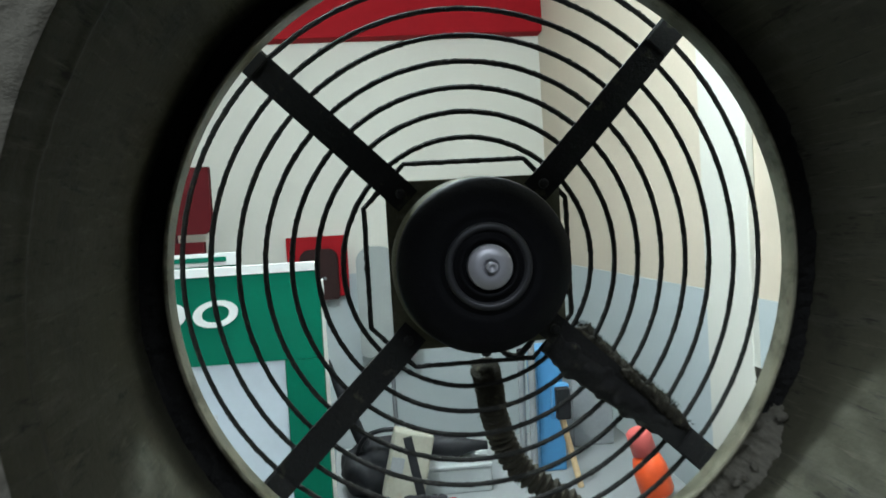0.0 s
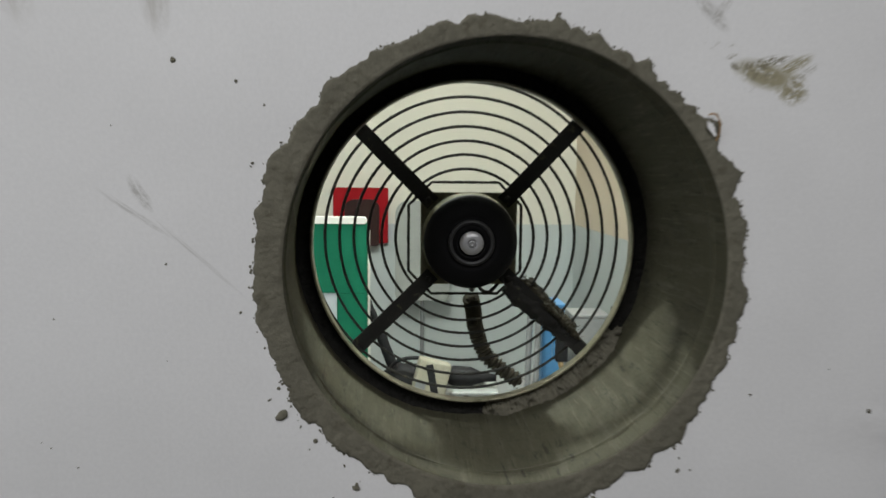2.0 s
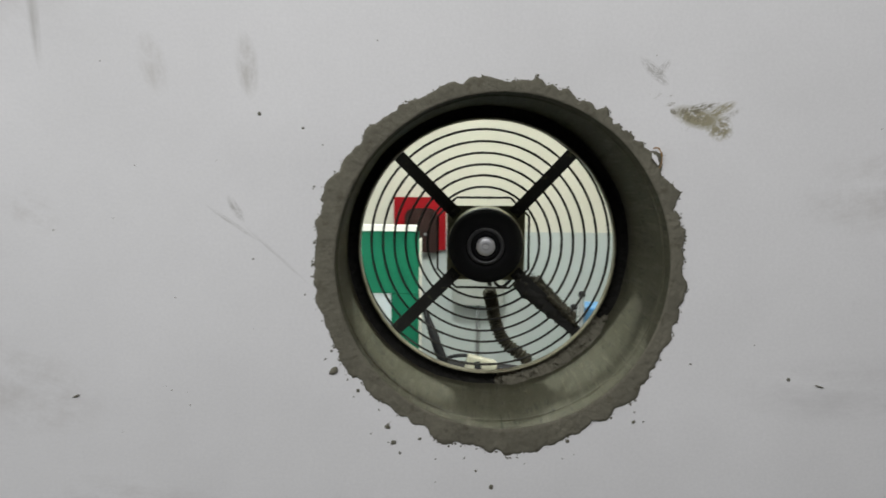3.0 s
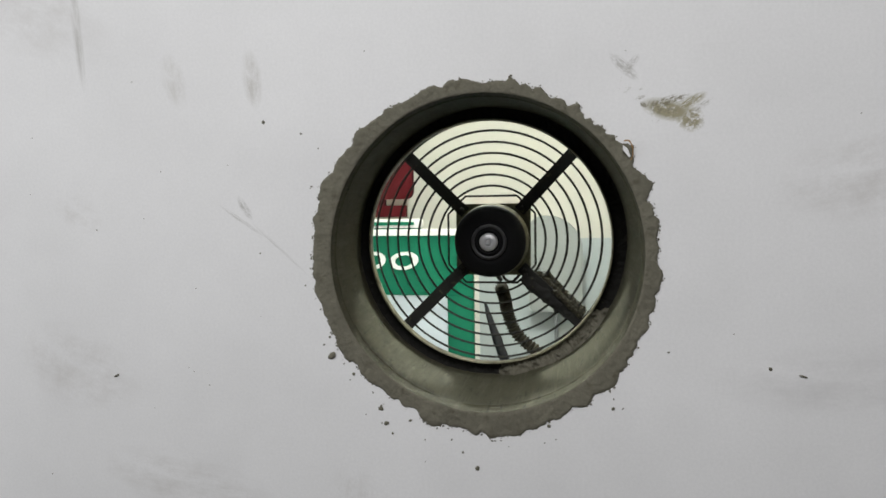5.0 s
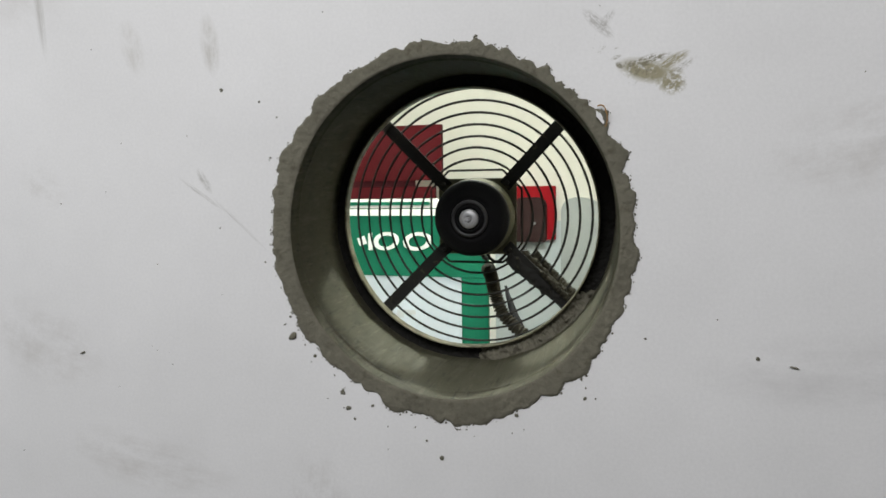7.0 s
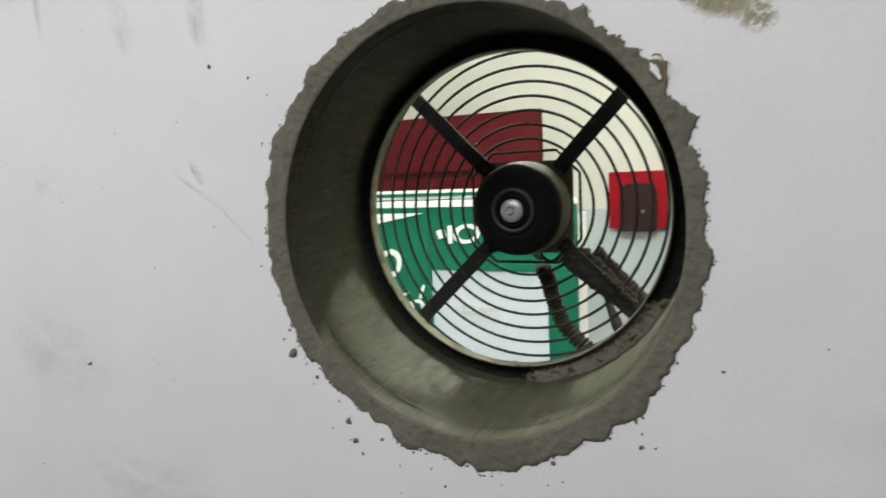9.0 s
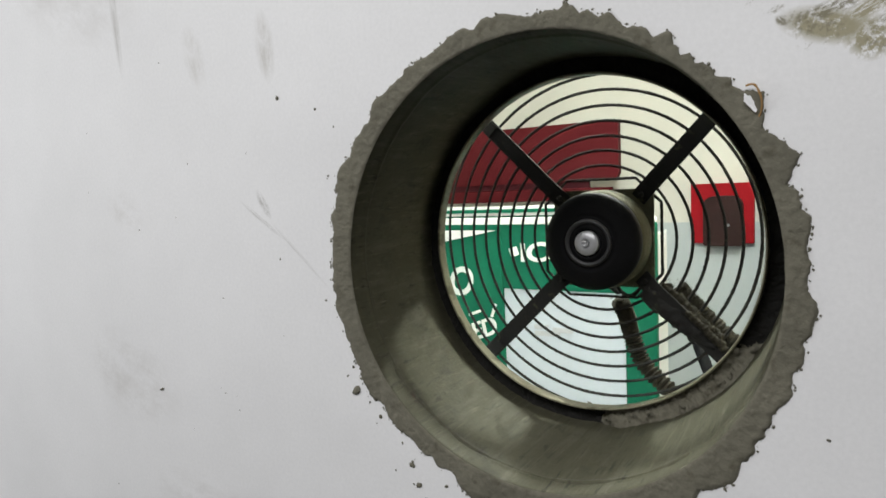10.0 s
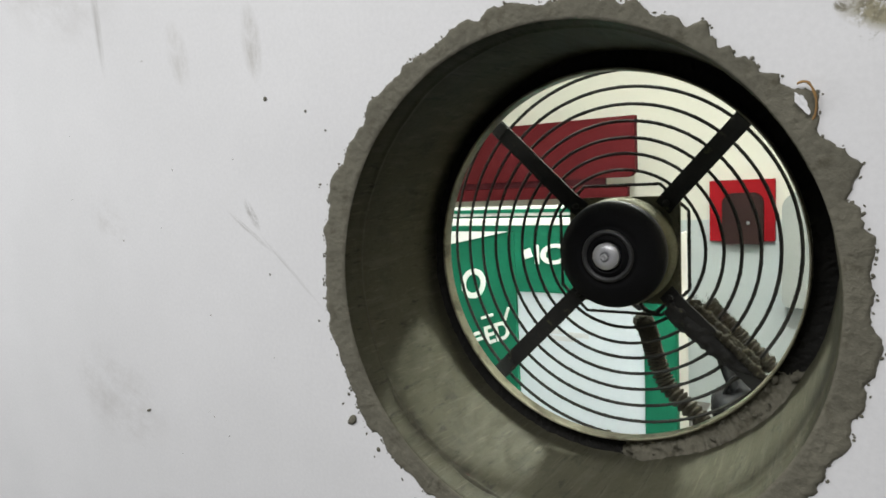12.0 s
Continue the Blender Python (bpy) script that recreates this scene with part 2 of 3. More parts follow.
HALL_GREY = material("low_bounce_grey", (0.16, 0.16, 0.16), 0.8, vary=0.05, scale=2.0, bump=0.1, fine=60.0)
BEIGE = material("worn_beige_card", (0.27, 0.262, 0.21), 0.75, vary=0.2, scale=9.0, bump=0.2, fine=90.0, second=(0.22, 0.2, 0.15), amount=0.55, edge=0.2)
BRASSY = material("brown_thread", (0.3, 0.17, 0.06), 0.8, vary=0.2, scale=40.0, bump=0.2, fine=200.0)


# ---- building helpers ----
def mesh_object(name, bm, mat, smooth=False):
    me = bpy.data.meshes.new(name)
    bmesh.ops.recalc_face_normals(bm, faces=bm.faces)
    bm.to_mesh(me)
    bm.free()
    me.materials.append(mat)
    if smooth:
        me.polygons.foreach_set("use_smooth", [True] * len(me.polygons))
    return new(name, me)


def thing(name, base, label, category, group="", kind=""):
    ob = new(name)
    ob.empty_display_size = 0.05
    ob.location = base
    return tagged(ob, label, category, group, kind)


def part(name, bm, mat, parent, label="", smooth=False):
    """One mesh, given in world places, under a thing or under a part."""
    ob = mesh_object(name, bm, mat, smooth)
    ob.parent = parent
    if parent.type == "EMPTY":
        ob.location = -parent.location
    return tagged(ob, label)


def settle(ob, x, y, z):
    """Moves a whole thing with its parts."""
    ob.location = ob.location + Vector((x, y, z))


def setting(name, bm, mat, label="", smooth=False):
    return tagged(mesh_object(name, bm, mat, smooth), label, kind="structure")


def box(x0, x1, y0, y1, z0, z1, bevel=0.0, segments=2, bm=None):
    bm = bm or bmesh.new()
    made = bmesh.ops.create_cube(bm, size=1.0, matrix=Matrix.Translation(((x0 + x1) / 2, (y0 + y1) / 2, (z0 + z1) / 2)) @ Matrix.Diagonal((x1 - x0, y1 - y0, z1 - z0, 1)))
    if bevel:
        edges = {e for v in made["verts"] for e in v.link_edges}
        bmesh.ops.bevel(bm, geom=list(edges), offset=bevel, segments=segments, affect="EDGES", profile=0.5)
    return bm


def turned(bm, m):
    bmesh.ops.transform(bm, matrix=m, verts=bm.verts)
    return bm


def lathe(profile, place, axis="y", n=64, bm=None):
    """Turn (radius, along) pairs round an axis through place."""
    bm = bm or bmesh.new()
    rings = []
    for r, a in profile:
        ring = []
        for i in range(n):
            c, s = math.cos(2 * math.pi * i / n), math.sin(2 * math.pi * i / n)
            v = (r * c, a, r * s) if axis == "y" else (r * c, r * s, a)
            ring.append(bm.verts.new(Vector(place) + Vector(v)))
        rings.append(ring)
    for a, b in zip(rings, rings[1:]):
        for i in range(n):
            bm.faces.new((a[i], a[(i + 1) % n], b[(i + 1) % n], b[i]))
    for ring, (r, _) in ((rings[0], profile[0]), (rings[-1], profile[-1])):
        if r > 1e-5 and profile[0] != profile[-1]:
            bm.faces.new(ring)
    return bm


def tube(points, radius, n=6, closed=False, rough=0.0, grain=300.0, bm=None):
    """A round bar along points; radius is a number or a function of the share of the length; rough: dust lumps in metres."""
    bm = bm or bmesh.new()
    points = [Vector(p) for p in points]
    count = len(points)
    rings, up = [], Vector((0.13, 0.9, 0.31)).normalized()
    for i, p in enumerate(points):
        before, after = points[i - 1] if (i or closed) else p, points[(i + 1) % count] if (i + 1 < count or closed) else p
        along = (after - before).normalized()
        side = along.cross(up).normalized()
        other = side.cross(along)
        r = radius(i / max(1, count - 1)) if callable(radius) else radius
        ring = []
        for k in range(n):
            a = 2 * math.pi * k / n
            way = math.cos(a) * side + math.sin(a) * other
            lump = 0.0
            if rough:
                lump = rough * max(-0.2, noise.noise((p + way * radius_of(radius)) * grain) * 1.3 + 0.25 * noise.noise((p + way * 0.01) * grain * 0.27))
            ring.append(bm.verts.new(p + way * (r + lump)))
        rings.append(ring)
    pairs = list(zip(rings, rings[1:])) + ([(rings[-1], rings[0])] if closed else [])
    for a, b in pairs:
        for k in range(n):
            bm.faces.new((a[k], a[(k + 1) % n], b[(k + 1) % n], b[k]))
    if not closed:
        bm.faces.new(rings[0][::-1])
        bm.faces.new(rings[-1])
    return bm


def radius_of(radius):
    return radius(0.5) if callable(radius) else radius


def bezier(points, n=40):
    """A smooth line through the points."""
    p = [Vector(q) for q in points]
    p = [2 * p[0] - p[1]] + p + [2 * p[-1] - p[-2]]
    out = []
    for i in range(1, len(p) - 2):
        for k in range(n):
            t = k / n
            out.append(0.5 * ((2 * p[i]) + (p[i + 1] - p[i - 1]) * t + (2 * p[i - 1] - 5 * p[i] + 4 * p[i + 1] - p[i + 2]) * t * t + (3 * p[i] - p[i - 1] - 3 * p[i + 1] + p[i + 2]) * t ** 3))
    out.append(p[-2])
    return out


def rounded_plate(x0, x1, z0, z1, y0, y1, radii, n=8):
    """An upright board; radii: bottom left, bottom right, top right, top left."""
    bm = bmesh.new()
    corners = ((x0, z0, 1, 1, 180), (x1, z0, -1, 1, 270), (x1, z1, -1, -1, 0), (x0, z1, 1, -1, 90))
    outline = []
    for (cx, cz, sx, sz, start), r in zip(corners, radii):
        for k in range(n + 1 if r else 1):
            a = radians(start + 90 * k / n)
            outline.append((cx + sx * r + r * math.cos(a), cz + sz * r + r * math.sin(a)) if r else (cx, cz))
    face = bm.faces.new([bm.verts.new((x, y0, z)) for x, z in outline])
    back = bmesh.ops.extrude_face_region(bm, geom=[face])
    bmesh.ops.translate(bm, vec=(0, y1 - y0, 0), verts=[v for v in back["geom"] if isinstance(v, bmesh.types.BMVert)])
    return bm


def writing(text, height, place, turn=0.0, stretch=1.0, thick=0.0015, shear=0.0, bold=0.035):
    """Raised letters that face the hall (towards -y), centred at place."""
    curve = bpy.data.curves.new("letters", "FONT")
    curve.body, curve.size, curve.extrude, curve.align_x, curve.align_y, curve.shear = text, height / 0.7, thick, "CENTER", "CENTER", shear
    curve.offset = height * bold
    ob = bpy.data.objects.new("letters", curve)
    scene.collection.objects.link(ob)
    bpy.context.view_layer.update()
    me = bpy.data.meshes.new_from_object(ob.evaluated_get(bpy.context.evaluated_depsgraph_get()))
    bm = bmesh.new()
    bm.from_mesh(me)
    bpy.data.objects.remove(ob)
    bpy.data.curves.remove(curve)
    bpy.data.meshes.remove(me)
    m = Matrix.Translation(place) @ pose(0, 0, 0, 90, 0, 0) @ pose(0, 0, 0, 0, 0, turn) @ Matrix.Diagonal((stretch, 1, 1, 1))
    return turned(bm, m)


# ---- the wall with its pipe ----
CX, CZ, PIPE_R, WALL_T = 0.017, 1.593, 0.214, 0.236
N = 240


def holed_wall(x0, x1, z0, z1, y0, y1, cx, cz, r, back, n=N):
    """A thick wall with a round hole through it."""
    bm = bmesh.new()
    rows = []
    for y, hx, hz, hr in ((y0, cx, cz, r), (y1, *back)):
        inner, outer = [], []
        for i in range(n):
            a = 2 * math.pi * i / n
            c, s = math.cos(a), math.sin(a)
            inner.append(bm.verts.new((hx + hr * c, y, hz + hr * s)))
            reach = min(((x1 - cx) if c > 0 else (x0 - cx)) / c if abs(c) > 1e-6 else 1e9, ((z1 - cz) if s > 0 else (z0 - cz)) / s if abs(s) > 1e-6 else 1e9)
            outer.append(bm.verts.new((cx + reach * c, y, cz + reach * s)))
        rows.append((inner, outer))
    (i0, o0), (i1, o1) = rows
    for k in range(n):
        j = (k + 1) % n
        bm.faces.new((i0[k], i0[j], o0[j], o0[k]))
        bm.faces.new((i1[k], o1[k], o1[j], i1[j]))
        bm.faces.new((i0[k], i1[k], i1[j], i0[j]))
        bm.faces.new((o0[k], o0[j], o1[j], o1[k]))
    return bm


setting("wall_middle", holed_wall(-3.0, 2.2, 0.0, 3.2, 0.0, WALL_T, CX, CZ, PIPE_R + 0.009, (0.0, 1.6, PIPE_R + 0.025)), HALL_PAINT, "off-white painted wall with stains round the pipe hole")


LOBES = ((0.4, 0.006, 0.035), (0.2, 0.004, 0.03), (-0.11, 0.006, 0.04), (0.15, -0.004, 0.45), (2.35, 0.004, 0.04), (2.9, 0.003, 0.03))


def ragged(a):
    """How far the mortar collar reaches from the pipe's axis at an angle."""
    c, s = math.cos(a), math.sin(a)
    r = 0.2365 + 0.011 * math.exp(-((a + 1.48) / 0.3) ** 2) + 0.005 * math.exp(-((a + 0.72) / 0.18) ** 2) - 0.0035 * math.exp(-((a - 1.05) / 0.5) ** 2)
    r += 0.003 * math.exp(-((abs(a) - 2.9) / 0.35) ** 2) + 0.004 * math.exp(-((abs(a) - math.pi) / 0.9) ** 2)
    r += sum(h * math.exp(-((a - k) / w) ** 2) for k, h, w in LOBES)
    lobes = [math.sqrt(noise.noise((c * f, s * f, k)) ** 2 + 0.003) - 0.22 for f, k in ((8, 2.1), (12, 5.7), (25, 3.3))]
    r += 0.0040 * noise.noise((c * 3.1 + 4, s * 3.1, 0.3)) + 0.016 * lobes[0] + 0.016 * (0.5 + noise.noise((c * 4, s * 4, 9.1))) * lobes[1]
    r += 0.006 * (0.4 + noise.noise((c * 6, s * 6, 4.4))) * lobes[2] + 0.0012 * noise.noise((c * 60, s * 60, 7.7)) + 0.0008 * noise.noise((c * 150, s * 150, 1.7))
    return r


def worn(a):
    """How far the pipe's mouth is worn open at an angle, most at the top."""
    return 0.0055 * max(0.0, math.sin(a + 0.1)) ** 1.5


def collar():
    """Thin uneven mortar smeared over the wall round the pipe's mouth, with a ragged edge."""
    bm = bmesh.new()
    n, m = 900, 14
    rows = []
    for i in range(n):
        a = -math.pi + 2 * math.pi * i / n
        c, s = math.cos(a), math.sin(a)
        edge = ragged(a)
        row = []
        for k in range(m):
            u = k / (m - 1)
            inner = PIPE_R - 0.001 + worn(a)
            r = inner + (edge - inner) * u
            p = Vector((CX + r * c, 0, CZ + r * s))
            lift = 0.0018 + 0.0009 * noise.noise(p * 45) + 0.0008 * noise.noise(p * 130) + 0.0006 * noise.noise(p * 330)
            lift *= min(1.0, (1 - u) * 6 + 0.25) if k < m - 1 else 0.0
            if k == 0:
                lift *= 0.2
            row.append(bm.verts.new((p.x, -max(lift, 0.0006) if k < m - 1 else 0.0005, p.z)))
        rows.append(row)
    for i in range(n):
        a, b = rows[i], rows[(i + 1) % n]
        for k in range(m - 1):
            bm.faces.new((a[k], b[k], b[k + 1], a[k + 1]))
    return bm


setting("mortar_collar", collar(), MORTAR, "rough grey mortar smeared round the pipe mouth", smooth=True)


def pipe():
    """The cast pipe that lines the hole: a slightly uneven tube with a rounded mouth."""
    bm = bmesh.new()
    n = 420
    rows = []
    steps = [(-0.0008, PIPE_R + 0.002), (0.0005, PIPE_R + 0.0006), (0.004, PIPE_R)] + [(y, PIPE_R + 0.006 * (y - 0.004) / 0.232) for y in sorted({round(0.004 + 0.008 * k, 4) for k in range(1, 30)} | {round(0.018 + 0.0011 * k, 4) for k in range(19)})]
    for y, r in steps:
        row = []
        for i in range(n):
            a = 2 * math.pi * i / n
            c, s = math.cos(a), math.sin(a)
            rr = r + 0.0014 * noise.noise((c * 4, s * 4, y * 6)) + 0.0004 * noise.noise((c * 16, s * 16, y * 9)) + 0.00025 * noise.noise((c * 42, s * 42, y * 14))
            rr -= 0.0016 * math.exp(-((y - 0.028 - 0.006 * noise.noise((c * 2, s * 2, 3))) / 0.0035) ** 2)
            rr += 0.0065 * math.exp(-((a - 3.75) / 0.75) ** 2) * (max(0.0, y) / 0.236) ** 2
            crack = 0.028 + 0.005 * noise.noise((c * 3, s * 3, 8)) + 0.0015 * noise.noise((c * 17, s * 17, 2))
            rr += 0.0032 * math.exp(-((y - crack) / 0.0013) ** 2) * max(0.0, min(1.0, 3 * math.exp(-((a - 4.55) / 0.75) ** 2) - 0.4 + 0.7 * noise.noise((c * 9, s * 9, 5))))
            rr += worn(a) * math.exp(-max(0.0, y) / 0.05)
            drift = max(0.0, y) / 0.236
            row.append(bm.verts.new((CX * (1 - drift) + rr * c, y, CZ + (1.6 - CZ) * drift + rr * s)))
        rows.append(row)
    for a, b in zip(rows, rows[1:]):
        for i in range(n):
            bm.faces.new((a[i], a[(i + 1) % n], b[(i + 1) % n], b[i]))
    return bm


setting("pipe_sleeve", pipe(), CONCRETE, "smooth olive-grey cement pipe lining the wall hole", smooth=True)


def gap_backing():
    """Uneven sheet between the fan's ring and the pipe, near-black for the gap's shade, set back from the ring's lip.
    """
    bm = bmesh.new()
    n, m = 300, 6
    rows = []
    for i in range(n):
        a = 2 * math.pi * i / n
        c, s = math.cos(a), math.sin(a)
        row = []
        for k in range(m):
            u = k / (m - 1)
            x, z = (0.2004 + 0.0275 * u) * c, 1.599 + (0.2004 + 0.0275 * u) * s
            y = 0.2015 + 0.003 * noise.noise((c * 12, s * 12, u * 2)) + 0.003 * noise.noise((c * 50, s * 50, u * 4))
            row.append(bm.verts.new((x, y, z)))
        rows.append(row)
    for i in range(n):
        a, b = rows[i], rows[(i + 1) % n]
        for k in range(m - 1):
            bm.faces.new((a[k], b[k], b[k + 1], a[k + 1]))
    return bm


setting("gap_filler", gap_backing(), GAP_SHADE, "near-black sheet painted as shade in the gap round the fan")


def packing():
    """Mortar packed under the fan's ring between about four and six o'clock, broken along its front."""
    bm = bmesh.new()
    n, m = 260, 12
    rows = []
    for i in range(n):
        a = radians(-92 + 68 * i / (n - 1))
        c, s = math.cos(a), math.sin(a)
        ends = min(1.0, i / 45, (n - 1 - i) / 40)
        row = []
        for k in range(m):
            u = k / (m - 1)
            x, z = (0.2008 + 0.0225 * u) * c, 1.599 + (0.2008 + 0.0225 * u) * s
            y = 0.2 - ends * (0.004 + 0.012 * u * u) + 0.005 * noise.noise((c * 16, s * 16, u * 3)) + 0.0035 * noise.noise((c * 45, s * 45, u * 6)) + 0.002 * noise.noise((c * 110, s * 110, u * 12)) + (1 - ends) * 0.016
            row.append(bm.verts.new((x, y, z)))
        rows.append(row)
    for a, b in zip(rows, rows[1:]):
        for k in range(m - 1):
            bm.faces.new((a[k], b[k], b[k + 1], a[k + 1]))
    return bm


setting("mortar_packing", packing(), MORTAR, "broken mortar packed under the fan ring", smooth=True)


def lump(place, size, seed, flat=0.35):
    bm = bmesh.new()
    bmesh.ops.create_icosphere(bm, subdivisions=2, radius=1.0)
    for v in bm.verts:
        v.co *= 1 + 0.35 * noise.noise(v.co * 1.3 + Vector((seed * 3.7, seed, 0)))
    return turned(bm, Matrix.Translation(place) @ pose(0, 0, 0, 0, seed * 47 % 180, 0) @ Matrix.Diagonal((size[0], size[0] * flat, size[1], 1)))


def crumbs():
    """Loose crumbs left on the packing and in the gap's lower right."""
    bm = bmesh.new()
    rng = random.Random(5)
    for i in range(46):
        a = radians(rng.uniform(-84, -30))
        r = rng.uniform(0.204, 0.219)
        p = (r * math.cos(a), rng.uniform(0.188, 0.199), 1.6 + r * math.sin(a))
        s = 0.0008 + 0.0036 * rng.random() ** 2.2
        piece = lump(p, (s, s * rng.uniform(0.5, 1.0)), i + 1, 0.8)
        me = bpy.data.meshes.new("piece")
        piece.to_mesh(me)
        piece.free()
        bm.from_mesh(me)
        bpy.data.meshes.remove(me)
    return bm


tagged(mesh_object("mortar_crumbs", crumbs(), MORTAR), "loose grey mortar crumbs on the packing", "rubble", kind="stuff")


def splashes():
    """Mortar spots thrown on the paint round the hole, thick below and sparse elsewhere."""
    bm = bmesh.new()
    rng = random.Random(11)
    spots = [(-0.199, 1.452, 0.0065, 0.0045), (0.009, 1.300, 0.003, 0.0035), (0.382, 1.453, 0.003, 0.002), (-0.291, 1.785, 0.0026, 0.0024), (-0.235, 1.767, 0.0016, 0.0016), (0.42, 1.445, 0.005, 0.0012), (-0.12, 1.357, 0.003, 0.004), (-0.128, 1.378, 0.003, 0.004), (-0.55, 1.41, 0.005, 0.0016)]
    for i in range(230):
        a = rng.uniform(-math.pi, math.pi)
        r = ragged(a) + rng.uniform(-0.002, 0.0025)
        s = rng.uniform(0.0006, 0.0017)
        spots.append((CX + r * math.cos(a), CZ + r * math.sin(a), s, s * rng.uniform(0.4, 1.0)))
    for i in range(26):
        a = rng.gauss(-1.75, 0.9)
        r = 0.243 + abs(rng.gauss(0, 0.018))
        s = rng.uniform(0.0007, 0.0026)
        spots.append((CX + r * math.cos(a), CZ + r * math.sin(a), s, s * rng.uniform(0.4, 1.0)))
    for i in range(34):
        s = rng.uniform(0.0005, 0.0013)
        x, z = rng.uniform(-0.75, 0.7), rng.uniform(1.15, 2.05)
        if math.hypot(x - CX, z - CZ) > 0.26:
            spots.append((x, z, s, s * rng.uniform(0.4, 1.0)))
    for i, (x, z, sx, sz) in enumerate(spots):
        piece = lump((x, -0.0002, z), (sx, sz), i + 3)
        me = bpy.data.meshes.new("piece")
        piece.to_mesh(me)
        piece.free()
        bm.from_mesh(me)
        bpy.data.meshes.remove(me)
    return bm


tagged(mesh_object("mortar_splashes", splashes(), MORTAR, True), "small dry mortar spots stuck on the painted wall", "mortar spots", kind="stuff")

flake = thing("paint_flake", (0.206, -0.001, 1.73), "lifted flake of white paint with a brown fibre loop", "paint flake")
bm = bmesh.new()
bmesh.ops.create_grid(bm, x_segments=14, y_segments=14, size=1.0)
for v in bm.verts:
    v.co *= (1 / max(0.3, v.co.length / max(abs(v.co.x), abs(v.co.y), 1e-6))) * (1 + 0.45 * noise.noise(v.co * 1.6 + Vector((3, 1, 0))))
    v.co.z = 0.25 + 0.3 * v.co.x ** 2 + 0.15 * noise.noise(v.co * 2)
    v.co.y *= 1.0 - 0.35 * abs(v.co.x)
turned(bm, Matrix.Translation((0.206, -0.0035, 1.729)) @ pose(0, 0, 0, 90, 0, 0) @ pose(0, 0, 0, 0, 0, 30) @ Matrix.Diagonal((0.003, 0.0075, 0.003, 1)))
part("chip", bm, HALL_PAINT, flake)
part("fibre", tube(bezier([(0.203, -0.003, 1.742), (0.209, -0.005, 1.742), (0.2135, -0.005, 1.734), (0.214, -0.003, 1.724), (0.212, -0.001, 1.718)], 8), 0.0008, 5, rough=0.0005), BRASSY, flake, "frayed brown fibre")


# ---- the exhaust fan ----
FX, FZ = 0.0, 1.599
fan = thing("exhaust_fan", (FX, 0.2, FZ - 0.2), "dusty black wire-guarded exhaust fan set in the cement pipe", "exhaust fan")
part("housing_ring", lathe([(0.198, 0.1892), (0.1987, 0.188), (0.2, 0.188), (0.2007, 0.1892), (0.2007, 0.204), (0.1987, 0.204), (0.198, 0.2032), (0.198, 0.1892)], (FX, 0, FZ), n=160), RING_METAL, fan, "olive-cream dusty metal ring", True)


def strut_shape():
    """A flat bar that runs inward from behind the ring, and bends back to the motor's plate."""
    bm = bmesh.new()
    half, thick = 0.0103, 0.003
    line = [(0.236, 0.2602), (0.2, 0.26), (0.12, 0.26), (0.09, 0.2602), (0.079, 0.262), (0.066, 0.269)]
    rows = []
    for r, y in line:
        rows.append([bm.verts.new((r, y, -half)), bm.verts.new((r, y, half)), bm.verts.new((r, y + thick, half)), bm.verts.new((r, y + thick, -half))])
    for a, b in zip(rows, rows[1:]):
        for k in range(4):
            bm.faces.new((a[k], a[(k + 1) % 4], b[(k + 1) % 4], b[k]))
    bm.faces.new(rows[0])
    bm.faces.new(rows[-1][::-1])
    bmesh.ops.bevel(bm, geom=[e for e in bm.edges if len(e.link_faces) == 2 and e.calc_face_angle(0) > 0.9], offset=0.0008, segments=1, affect="EDGES")
    return bm


def spoke(angle):
    return Matrix.Translation((FX, 0, FZ)) @ pose(0, 0, 0, 0, -angle, 0)


for angle in (135.0, 46.8, -135.4, -43.8):
    arm = part("strut", turned(strut_shape(), spoke(angle)), STRUT_METAL, fan)
    part("foot", turned(box(0.207, 0.228, 0.2576, 0.2599, -0.0095, 0.0095, 0.0008, 1), spoke(angle)), STRUT_METAL, arm, "dusty welded end")
    part("bolt", turned(lathe([(0.0, -0.0035), (0.0022, -0.0033), (0.0036, -0.002), (0.0036, 0.002)], (0.076, 0.2605, 0.0), n=12), spoke(angle)), STRUT_METAL, arm)

plate = part("motor_plate", rounded_plate(FX - 0.0645, FX + 0.0655, FZ - 0.0615, FZ + 0.0628, 0.268, 0.2715, (0.004,) * 4), PLATE, fan, "dusty olive mounting plate")
part("motor_body", lathe([(0.03, 0.2735), (0.06, 0.273), (0.0632, 0.268), (0.0634, 0.256), (0.062, 0.245), (0.0585, 0.238), (0.05, 0.237)], (FX, 0, FZ), n=72), PLATE, fan, "dust-caked motor shell", True)
part("motor_rear", lathe([(0.0, 0.345), (0.03, 0.344), (0.044, 0.337), (0.047, 0.325), (0.047, 0.274)], (FX, 0, FZ), n=64), MOTOR_BLACK, fan, "", True)
hub = part("hub", lathe([(0.058, 0.2400), (0.0602, 0.2370), (0.0608, 0.2290), (0.0592, 0.2238), (0.05, 0.2192), (0.0385, 0.2148), (0.0355, 0.2146), (0.0330, 0.2152), (0.0318, 0.2150), (0.03, 0.2128)], (FX, 0, FZ), n=96), HUB_RUBBER, fan, "black hub face", True)
part("grey_ring", lathe([(0.0299, 0.2140), (0.0285, 0.2106), (0.0262, 0.2097), (0.0245, 0.2108), (0.0238, 0.2132)], (FX, 0, FZ), n=80), HUB_GREY, hub, "worn grey ring", True)
